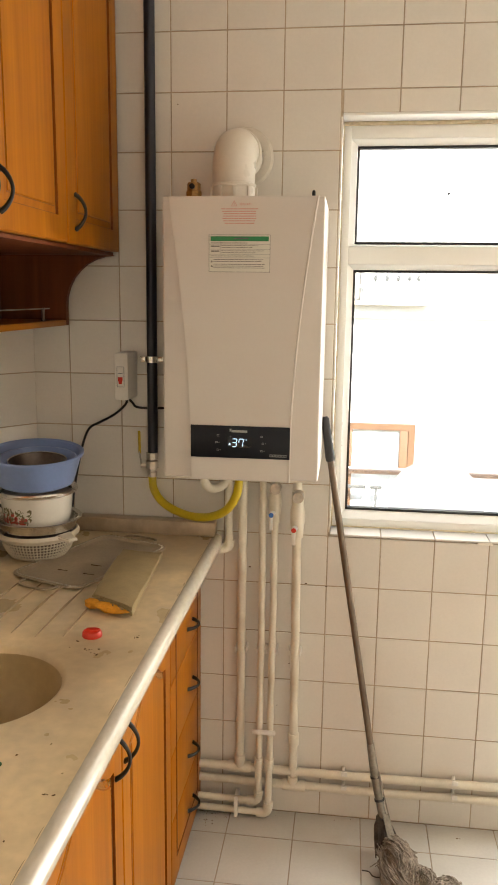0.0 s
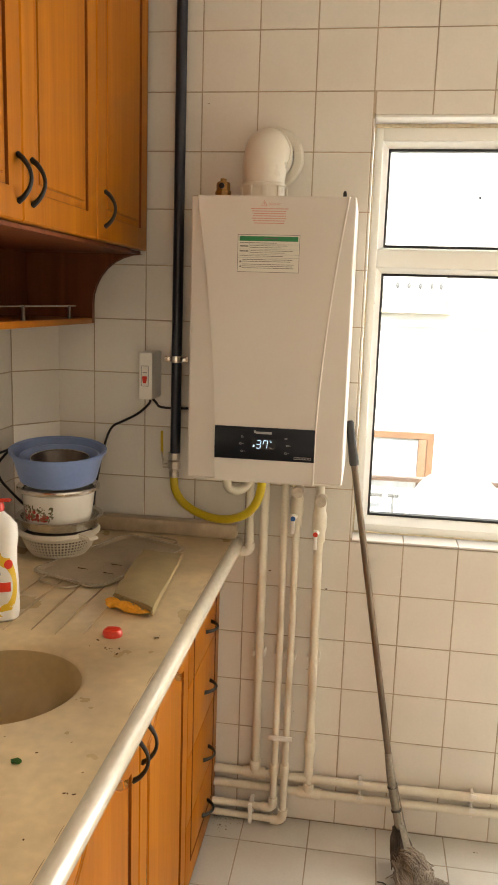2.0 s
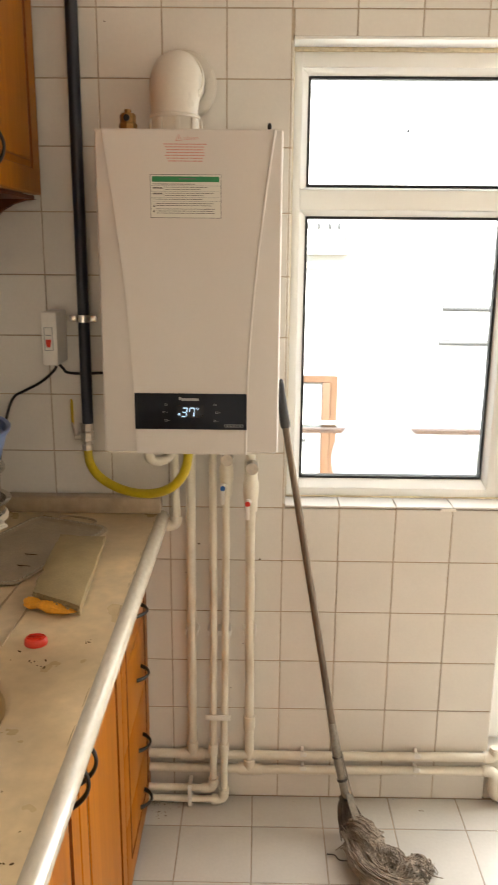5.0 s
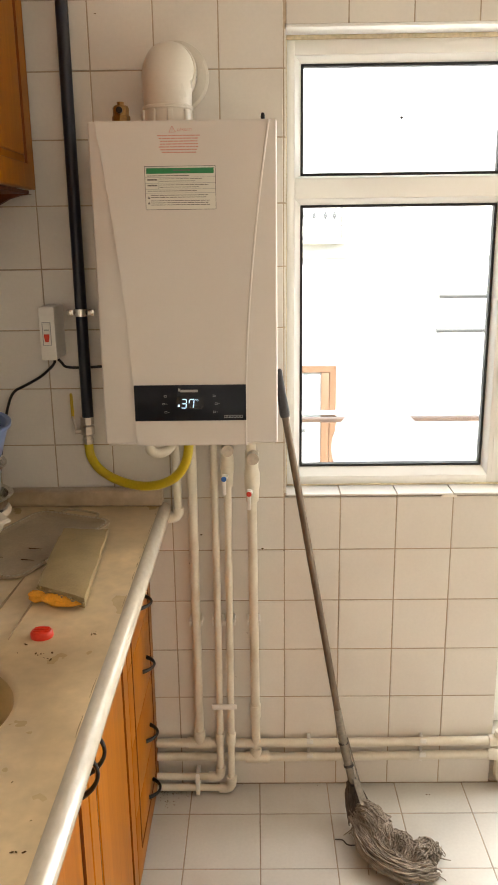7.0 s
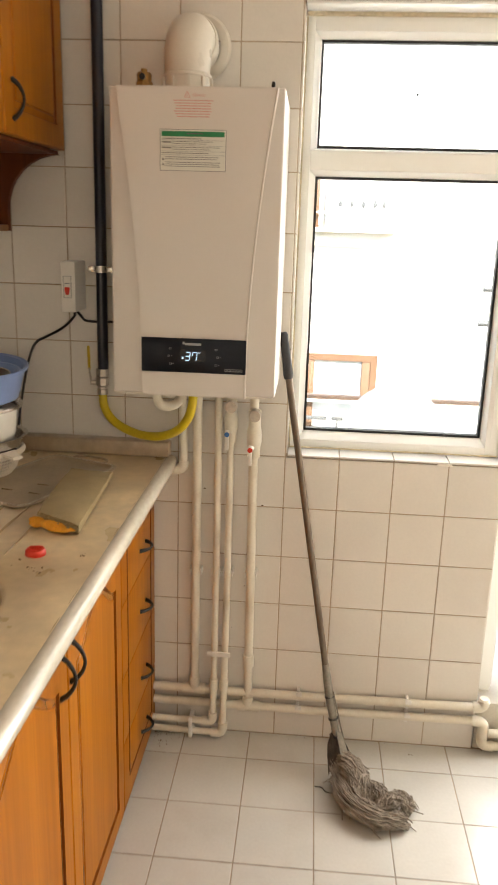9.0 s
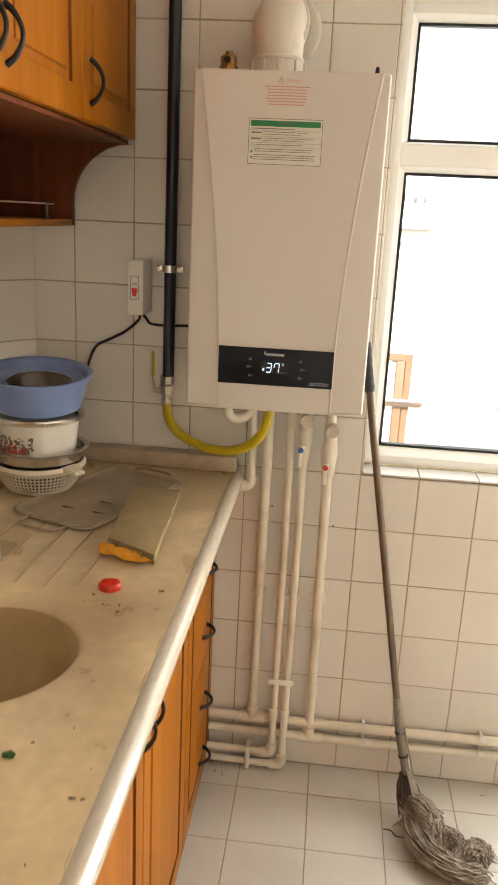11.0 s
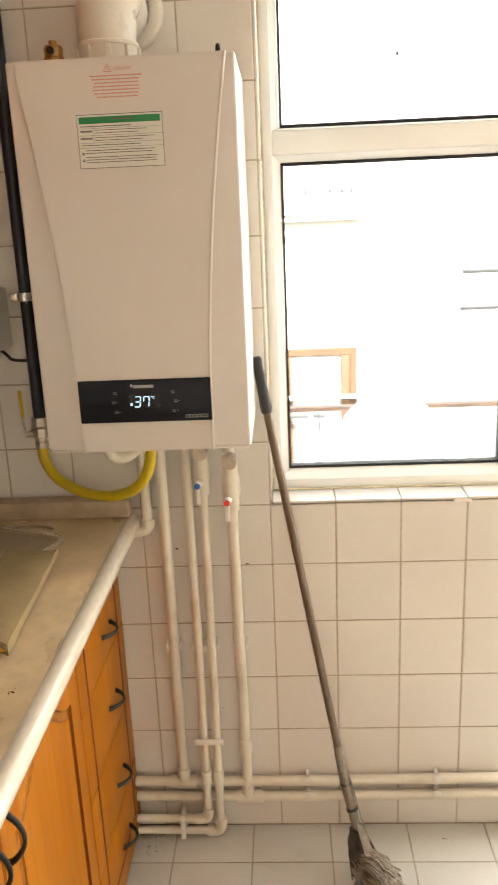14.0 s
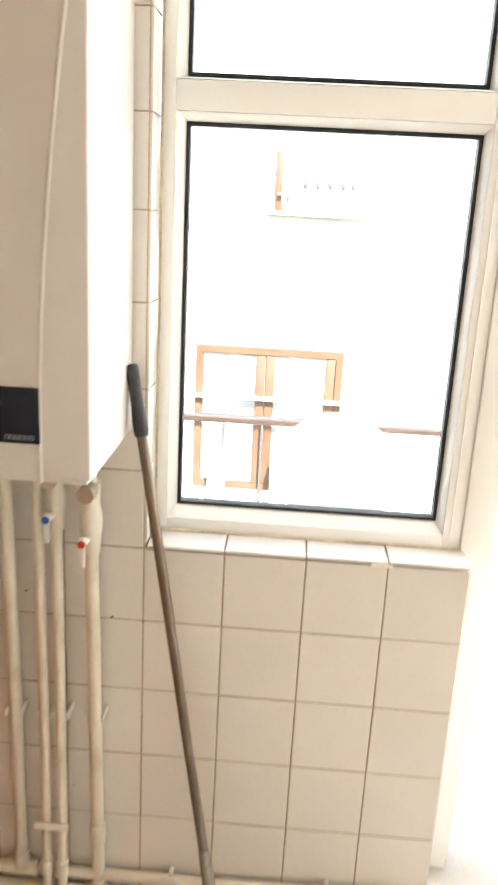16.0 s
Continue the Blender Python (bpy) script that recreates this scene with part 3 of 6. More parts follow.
def build_outside():
    ground = part("ground", box(-400, 400, 2.6, 800, -7.2, -7.0), M_GROUND, smooth=False)
    tagged(ground, "pale paved courtyard ground between the buildings", "ground", kind="structure")
    b = thing("balcony", (1.0, 2.8, 0.0), "narrow white rendered balcony slab outside the doorway", "balcony", "structure")
    part("slab", box(-1.5, 2.6, 2.705, 3.86, -0.12, 0.12, 0.01), M_FACADE, b)
    part("handrail", box(-1.5, 2.6, 3.785, 3.825, 0.770, 0.789, 0.004), M_HANDRAIL, b, "orange-brown timber handrail")
    for x in (-1.45, 1.45, 2.55):
        part("rail_post", box(x - 0.015, x + 0.015, 3.79, 3.82, 0.1205, 0.7675, 0.003), M_FACADE, b)
    h = thing("apartment_building", (1.0, 9.0, -7.0), "white rendered building with orange timber window frames", "building")
    part("wall", box(-9, 12, 9.0, 16, -7.0, 7.0), M_FACADE, h, smooth=False)
    part("roof", box(-9.4, 12.4, 8.6, 16.4, 7.001, 7.3), M_FACADE, h, smooth=False)
    part("cornice", box(-3.0, 4.2, 8.93, 8.9995, 1.36, 1.42), M_STONE, h)
    part("ledge", box(-2.2, 3.6, 8.86, 8.9300, -0.345, -0.308, 0.008), M_FACADE, h)

    def opening(x0, x1, z0, z1, w, posts, deep=0.07):
        win = part("window", ring_frame(x0, x1, z0, z1, w, 8.94, 8.998, 0.006), M_FWOOD, h, "orange timber window frame")
        part("pane", box(x0 + w + 0.001, x1 - w - 0.001, 8.975, 8.985, z0 + w + 0.001, z1 - w - 0.001), M_FGLASS, win, smooth=False)
        for p in posts:
            part("post", box(p - w * 0.6, p + w * 0.6, 8.935, 8.974, z0 + w + 0.001, z1 - w - 0.001, 0.005), M_FWOOD, win)

    opening(-0.70, 0.81, -1.34, 0.190, 0.075, (-0.03, 0.070, 0.685))
    for x in (-5.4, -3.4, 5.6):
        for z in (-4.3, -1.34, 1.56, 4.5):
            if x > 3 or z < -2 or z > 3:
                opening(x, x + 1.3, z, z + 1.4, 0.08, (x + 0.65,))
    # the opening above with its planter rail
    part("sill", box(-0.10, 0.90, 8.86, 8.9985, 1.50, 1.545, 0.01), M_STONE, h)
    part("planter_rail", box(0.04, 0.86, 8.84, 8.87, 1.690, 1.712, 0.004), M_STONE, h)
    part("post", box(0.020, 0.080, 8.90, 8.9985, 1.5455, 2.09, 0.004), M_FWOOD, h, "orange timber post")
    part("post", box(0.145, 0.175, 8.90, 8.9985, 1.5455, 1.98, 0.004), M_FGLASS, h)
    part("post", box(0.845, 0.890, 8.90, 8.9985, 1.5455, 1.98, 0.004), M_STONE, h)
    for x in (0.30, 0.42, 0.54, 0.66, 0.755):
        part("finial", lathe([(0, 0), (0.014, 0), (0.005, 0.01), (0.005, 0.045), (0.020, 0.055), (0.022, 0.085), (0.006, 0.115), (0.005, 0.135), (0, 0.135)], (x, 8.855, 1.7125), 12), M_GREYRAIL, h)
    part("rail", box(-0.70, 0.28, 8.80, 8.84, -0.535, -0.495, 0.006), M_GREYRAIL, h, "grey metal rail")
    part("rail", box(0.33, 0.46, 8.80, 8.84, -0.535, -0.495, 0.006), M_GREYRAIL, h, "grey metal rail")
    for x in (-0.38, 0.02, 0.395):
        part("baluster", box(x - 0.012, x + 0.012, 8.805, 8.835, -1.4995, -0.536, 0.003), M_GREYRAIL, h)
    for x, z0, z1 in ((-0.42, -1.4995, -0.80), (0.22, -1.4995, -0.9), (0.62, -1.4995, -1.1)):
        part("planter", box(x - 0.09, x + 0.09, 8.60, 8.78, z0, z1, 0.012), M_HANDRAIL if x > 0.5 else M_FGLASS, h, "pale plant box")
    part("terrace", box(-2.2, 3.6, 7.9, 8.999, -1.62, -1.5, 0.01), M_FACADE, h)
    q = thing("satellite_dish", (0.425, 3.45, 0.12), "white satellite dish on a pole standing on the balcony", "satellite dish")
    prof = [(0, 0.0)] + [(0.195 * k / 8, 0.055 * (k / 8) ** 2) for k in range(1, 9)] + [(0.198, 0.057), (0.195, 0.063)] + [(0.192 * k / 8, 0.008 + 0.053 * (k / 8) ** 2) for k in range(7, 0, -1)] + [(0, 0.008)]
    bm = lathe(prof, (0, 0, 0), 40)
    bmesh.ops.transform(bm, matrix=Matrix.Translation((0.425, 3.43, 0.715)) @ Matrix.Rotation(radians(52), 4, "X"), verts=bm.verts)
    part("reflector", bm, M_FACADE, q)
    part("pole", tube([(0.425, 3.45, 0.1205), (0.425, 3.45, 0.69)], 0.016, 12), M_FACADE, q)
    n = thing("neighbouring_balcony", (2.6, 7.4, -0.3), "white balcony with two plain grey metal rails", "balcony")
    part("slab", box(2.3, 4.3, 7.2, 8.998, -0.55, -0.30, 0.01), M_FACADE, n)
    part("rail", tube([(1.555, 7.4, 1.062), (4.2, 7.4, 1.060)], 0.028), M_GREYRAIL, n)
    part("rail", tube([(1.540, 7.4, 0.757), (4.2, 7.4, 0.755)], 0.028), M_GREYRAIL, n)
    for x in (2.6, 3.4, 4.15):
        part("post", box(x - 0.02, x + 0.02, 7.38, 7.42, -0.2998, 1.1), M_FACADE, n)


build_window()
build_doorway()
build_outside()

# ---- cupboards ----
CAB, UP = -0.375, -0.60


def offset(pts, d):
    """An outline of (u, v) pairs moved inwards by d."""
    out, n = [], len(pts)
    for i in range(n):
        a, b, c = Vector(pts[i - 1]), Vector(pts[i]), Vector(pts[(i + 1) % n])
        e, f = (b - a).normalized(), (c - b).normalized()
        m = Vector((-e.y, e.x)) + Vector((-f.y, f.x))
        m = m.normalized() / max(0.5, m.length / 2)
        out.append(tuple(b + m * d))
    return out


def door_mesh(x, y0, y1, z0, z1, rim, arch=0.0, thick=0.018):
    """A routed door leaf looking to +x: rim, groove and raised field, with an arched top where arch is set."""
    n = 14
    inner = []
    a0, a1, b0, b1 = y0 + rim, y1 - rim, z0 + rim, z1 - rim
    for k in range(n):
        inner.append((a0 + (a1 - a0) * k / n, b0))
    for k in range(4):
        inner.append((a1, b0 + (b1 - arch - b0) * k / 4))
    for k in range(n):
        s = k / n
        bulge = arch * (0.5 - 0.5 * math.cos(2 * math.pi * s))
        inner.append((a1 - (a1 - a0) * s, b1 - arch + bulge))
    for k in range(4):
        inner.append((a0, b1 - arch - (b1 - arch - b0) * k / 4))
    outer = []
    for i, (u, v) in enumerate(inner):
        if i < n:
            outer.append((y0 + (y1 - y0) * i / n, z0))
        elif i < n + 4:
            outer.append((y1, z0 + (z1 - z0) * (i - n) / 4))
        elif i < 2 * n + 4:
            outer.append((y1 - (y1 - y0) * (i - n - 4) / n, z1))
        else:
            outer.append((y0, z1 - (z1 - z0) * (i - 2 * n - 4) / 4))
    bm = bmesh.new()
    layers = [(outer, -thick), (outer, -0.003), (offset(outer, 0.003), 0.0), (inner, 0.0), (offset(inner, 0.0012), -0.0055), (offset(inner, 0.0030), -0.0055),
              (offset(inner, 0.0165), -0.0030), (offset(inner, 0.0185), -0.0030), (offset(inner, 0.0205), -0.0005)]
    loops = [[bm.verts.new((x + d, u, v)) for u, v in pts] for pts, d in layers]
    m = len(inner)
    for p, q in zip(loops, loops[1:]):
        for k in range(m):
            bm.faces.new((p[k], p[(k + 1) % m], q[(k + 1) % m], q[k]))
    bm.faces.ensure_lookup_table()
    # groove and inner step get the darker colour: stain plus painted crevice shade
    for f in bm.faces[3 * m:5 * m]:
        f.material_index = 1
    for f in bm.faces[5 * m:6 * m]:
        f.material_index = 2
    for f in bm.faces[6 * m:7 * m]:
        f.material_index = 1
    bm.faces.new(loops[0])
    bmesh.ops.triangulate(bm, faces=[bm.faces.new(loops[-1])])
    return bm


def handle(parent, x, y, z, length=0.08, vertical=True, out=0.026):
    """A black bow handle that stands off +x."""
    pts, rs = [], []
    for k in range(13):
        s = k / 12
        a, o = (s - 0.5) * length, out * math.sin(math.pi * s) ** 0.75
        pts.append((x + o, y, z + a) if vertical else (x + o, y + a, z))
        rs.append(0.0036 + 0.0022 * abs(2 * s - 1) ** 2)
    part("handle", tube(pts, rs, 10), M_BLACK, parent, "black bow handle")


def base_unit(y0, y1, hinge):
    u = thing("base_cabinet", (CAB - 0.25, (y0 + y1) / 2, 0.0), "orange varnished base cabinet with one arched panel door", "cabinet",
              group="base cabinets under the worktop")
    part("body", box(LEFT + 0.004, CAB - 0.0195, y0 + 0.0005, y1 - 0.0005, 0.06, 0.740), M_DARKWOOD, u, smooth=False)
    part("plinth", box(LEFT + 0.004, CAB - 0.03, y0 + 0.0005, y1 - 0.0005, 0.0, 0.0595), M_DARKWOOD, u, smooth=False)
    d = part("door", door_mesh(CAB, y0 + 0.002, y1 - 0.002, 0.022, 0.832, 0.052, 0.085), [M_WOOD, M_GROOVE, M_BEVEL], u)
    handle(d, CAB, y0 + 0.016 if hinge == "far" else y1 - 0.045, 0.720, 0.092, out=0.030)
    return u


def drawer_unit(y0, y1):
    u = thing("drawer_cabinet", (CAB - 0.25, (y0 + y1) / 2, 0.0), "orange varnished wooden cabinet with four drawers and black handles", "cabinet",
              group="base cabinets under the worktop")
    part("body", box(LEFT + 0.004, CAB - 0.0195, y0 + 0.0005, y1 - 0.0005, 0.06, 0.740), M_DARKWOOD, u, smooth=False)
    part("plinth", box(LEFT + 0.004, CAB - 0.03, y0 + 0.0005, y1 - 0.0005, 0.0, 0.0595), M_DARKWOOD, u, smooth=False)
    rows = ((0.6185, 0.832, 0.692), (0.4175, 0.6155, 0.512), (0.2245, 0.4145, 0.305), (0.022, 0.2215, 0.130))
    for z0, z1, hz in rows:
        bm = box(CAB - 0.018, CAB, y0 + 0.002, y1 - 0.002, z0, z1, 0.002)
        d = part("drawer", bm, M_WOOD, u)
        handle(d, CAB, y0 + 0.245, hz - 0.010, 0.075, vertical=False)
    # the routed border that runs over all four fronts
    bm = bmesh.new()
    for (a, b, c, e) in ((y0 + 0.058, y0 + 0.064, 0.09, 0.77), (y1 - 0.064, y1 - 0.058, 0.09, 0.77), (y0 + 0.064, y1 - 0.064, 0.09, 0.096)):
        box(CAB - 0.0004, CAB + 0.0022, a, b, c, e, 0.001, bm)
    part("moulding", bm, M_DARKWOOD, u, "dark routed border")
    return u


def wall_unit(y0, y1, doors):
    u = thing("wall_cabinet", (UP - 0.13, (y0 + y1) / 2, 1.71), "orange varnished wall cabinet with panel doors, black handles", "cabinet",
              group="wall cabinets over the worktop")
    part("body", box(LEFT + 0.004, UP - 0.0195, y0 + 0.0005, y1 - 0.0005, 1.712, 2.46, 0.001), M_DARKWOOD, u, smooth=False)
    for a, b, hy in doors:
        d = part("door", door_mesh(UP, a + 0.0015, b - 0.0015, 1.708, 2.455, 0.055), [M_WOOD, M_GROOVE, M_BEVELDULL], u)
        handle(d, UP, hy, 1.780, 0.080)
    return u


def shelf_unit():
    u = thing("open_shelf", (-0.81, 1.8, 1.51), "dark brown open shelf with metal rail under wall cabinets", "shelf")
    pts = [(LEFT + 0.004, 1.7075)]
    pts += [(UP - 0.022, 1.7075), (UP - 0.022, 1.70)]
    for k in range(9):
        a = math.pi / 2 * k / 8
        pts.append((-0.615 - 0.142 * math.sin(a), 1.556 + 0.142 * math.cos(a)))
    pts += [(-0.757, 1.5045), (LEFT + 0.004, 1.5045)]
    part("end_panel", slab([(x, 2.300, z) for x, z in pts], (0, 0.018, 0)), M_DARKWOOD, u, smooth=False)
    part("board", box(LEFT + 0.004, -0.757, 0.4, 2.2995, 1.504, 1.520, 0.002), M_WOODY, u)
    part("back_board", box(LEFT + 0.004, LEFT + 0.012, 0.4, 2.2995, 1.5205, 1.7070), M_DARKWOOD, u, smooth=False)
    part("underside", box(LEFT + 0.0125, UP - 0.022, 0.4, 2.2995, 1.6985, 1.7070), M_DARKWOOD, u, smooth=False)
    part("divider", box(LEFT + 0.0125, -0.765, 1.300, 1.318, 1.5205, 1.6980), M_DARKWOOD, u, smooth=False)
    rail = part("rail", tube([(-0.768, 0.42, 1.553), (-0.768, 2.20, 1.553)], 0.0022, 8), M_STEEL, u)
    for y in (1.30, 1.585, 1.87, 2.155):
        part("rail_post", lathe([(0, 0), (0.006, 0), (0.006, 0.004), (0.004, 0.006), (0.004, 0.026), (0.0045, 0.028), (0.0045, 0.034), (0, 0.035)], (-0.768, y, 1.5205), 12), M_PAN, u)


drawer_unit(1.925, 2.335)
base_unit(1.497, 1.925, "far")
base_unit(1.060, 1.497, "near")
base_unit(0.620, 1.060, "far")
base_unit(0.180, 0.620, "near")
base_unit(-0.260, 0.180, "far")
wall_unit(1.902, 2.305, ((1.902, 2.305, 1.952),))
wall_unit(1.125, 1.900, ((1.125, 1.512, 1.490), (1.512, 1.900, 1.549)))
wall_unit(0.350, 1.123, ((0.350, 0.737, 0.715), (0.737, 1.123, 0.765)))
shelf_unit()


def build_worktop():
    w = thing("worktop", (-0.6, 1.0, 0.86), "stained cream marble worktop with a round sink, rolled edge", "worktop")
    cx, cy, r, z = -0.600, 1.367, 0.147, 0.900
    x0, x1, y0, y1 = LEFT + 0.003, -0.329, -0.49, WALL - 0.003
    bm, n = bmesh.new(), 60
    ring, edge, lip, mid = [], [], [], []
    corners = [math.atan2(v, u) % (2 * math.pi) for u in (x0 - cx, x1 - cx) for v in (-0.3, 0.3)]
    turns = sorted([2 * math.pi * (k + 0.5) / n for k in range(n)] + corners)
    n = len(turns)
    for a in turns:
        c, s = math.cos(a), math.sin(a)
        ring.append(bm.verts.new((cx + (r + 0.010) * c, cy + (r + 0.010) * s, z - 0.0002)))
        mid.append(bm.verts.new((cx + (r + 0.0025) * c, cy + (r + 0.0025) * s, z - 0.0045)))
        lip.append(bm.verts.new((cx + r * c, cy + r * s, z - 0.012)))
        t = min((x1 - cx) / c if c > 1e-9 else 9, (x0 - cx) / c if c < -1e-9 else 9, 0.3 / abs(s) if abs(s) > 1e-9 else 9)
        edge.append(bm.verts.new((cx + t * c, cy + t * s, z)))
    for k in range(n):
        q = (k + 1) % n
        bm.faces.new((edge[k], edge[q], ring[q], ring[k]))
        bm.faces.new((ring[k], ring[q], mid[q], mid[k]))
        bm.faces.new((mid[k], mid[q], lip[q], lip[k]))
    for a, b in ((y0, cy - 0.3), (cy + 0.3, y1)):
        bm.faces.new([bm.verts.new(p) for p in ((x0, a, z), (x1, a, z), (x1, b, z), (x0, b, z))])
    for p in (((x1, y0, z), (x1, y1, z), (x1, y1, 0.847), (x1, y0, 0.847)), ((x0, y0, 0.847), (x1, y0, 0.847), (x1, y0, z), (x0, y0, z))):
        bm.faces.new([bm.verts.new(q) for q in p])
    bmesh.ops.triangulate(bm, faces=[f for f in bm.faces if len(f.verts) > 4])
    part("top", bm, M_MARBLE, w, angle=50)
    part("under_slab", box(x0, x1 - 0.001, y0, cy - 0.2, 0.8465, 0.870), M_MARBLE, w, smooth=False)
    part("under_slab", box(x0, x1 - 0.001, cy + 0.2, y1, 0.8465, 0.870), M_MARBLE, w, smooth=False)
    prof = [(r, -0.012), (r - 0.003, -0.03), (r - 0.014, -0.085), (r - 0.035, -0.118), (0.085, -0.132), (0.028, -0.137), (0.026, -0.142), (0, -0.142)]
    part("sink_bowl", lathe(prof, (cx, cy, z), 64), M_SINK, w, "round brown-stained stone sink bowl")
    part("drain", lathe([(0.024, 0.0), (0.02, 0.003), (0.012, 0.001), (0, 0.001)], (cx, cy, z - 0.140), 24), M_STEEL, w)
    # rolled front edge, in lengths with thin joints
    for a, b in ((-0.49, 2.205), (2.2065, 2.322)):
        part("rolled_edge", tube([(-0.3255, a, 0.8815), (-0.3255, b, 0.8815)], 0.0203, 28), M_ROLL, w, "white glazed half-round edging")
    bm, rnd = bmesh.new(), random.Random(4)
    y = -0.47
    while y < 2.25:
        ln = 0.01 + 0.05 * rnd.random()
        tube([(-0.3362, y, 0.8999), (-0.3366, y + ln * 0.5, 0.8999), (-0.3362, y + ln, 0.8999)], [0.0003, 0.0004 + 0.0008 * rnd.random() ** 2, 0.0003], 6, bm)
        y += ln + 0.02 + 0.30 * rnd.random() ** 2
    part("grime_line", bm, M_GRIME, w, "brown grime along the edge joint", kind="stuff")
    part("upstand", box(-0.868, -0.325, 2.291, WALL - 0.003, 0.9002, 0.944, 0.006), M_UPSTAND, w, "low marble upstand")
    part("upstand", box(x0, x0 + 0.020, -0.49, CORNER[1], 0.9002, 0.940, 0.005), M_UPSTAND, w, "low marble upstand")
    for i in range(6):
        x = -0.800 + 0.056 * i
        part("drain_groove", tube([(x, 1.57 + 0.01 * (i % 2), 0.8990), (x + 0.004, 1.72, 0.8990), (x + 0.010, 1.87, 0.8990)], [0.003, 0.0075, 0.003], 12, flat=0.16), M_STAIN, w, "shallow drainer groove")


build_worktop()


# ---- boiler with flue, gas supply and pipes ----
BX0, BX1, BZ0, BZ1, BF = -0.416, -0.024, 1.133, 1.826, 2.046


def bars(name, parent, mat, x0, x1, z, y, rows, step, height, ragged=0.3, label="", centred=False):
    """Lines of unreadable print as thin raised bars, one word group after another."""
    bm, rnd = bmesh.new(), random.Random(rows * 31 + int(abs(x0) * 999))
    for r in range(rows):
        cutoff = (x1 - x0) * ragged * rnd.random() * (1 if r == rows - 1 else 0.3)
        x, end = (x0 + cutoff / 2, x1 - cutoff / 2) if centred else (x0, x1 - cutoff)
        while x < end - 0.003:
            w = min(end - x, 0.003 + 0.009 * rnd.random())
            box(x, x + w, y - 0.0002, y + 0.0004, z - r * step - height, z - r * step, bm=bm)
            x += w + 0.0009
    return part(name, bm, mat, parent, label, smooth=False)


def seven_segments(x, z, w, h, lit, y):
    """A leaning figure of a seven-bar display."""
    bm, t = bmesh.new(), 0.00085
    ends = {"a": ((0, h), (w, h)), "b": ((w, h), (w, h / 2)), "c": ((w, h / 2), (w, 0)), "d": ((0, 0), (w, 0)), "e": ((0, 0), (0, h / 2)), "f": ((0, h / 2), (0, h)), "g": ((0, h / 2), (w, h / 2))}
    for key in lit:
        (u0, v0), (u1, v1) = ends[key]
        u0, u1, v0, v1 = min(u0, u1), max(u0, u1), min(v0, v1), max(v0, v1)
        if u0 == u1:
            quad = [(u0 - t, v0 + t), (u0 + t, v0 + t), (u0 + t, v1 - t), (u0 - t, v1 - t)]
        else:
            quad = [(u0 + t, v0 - t), (u1 - t, v0 - t), (u1 - t, v0 + t), (u0 + t, v0 + t)]
        slab([(x + u + 0.12 * v, y - 0.0002, z + v) for u, v in quad], (0, -0.0004, 0), bm)
    return bm


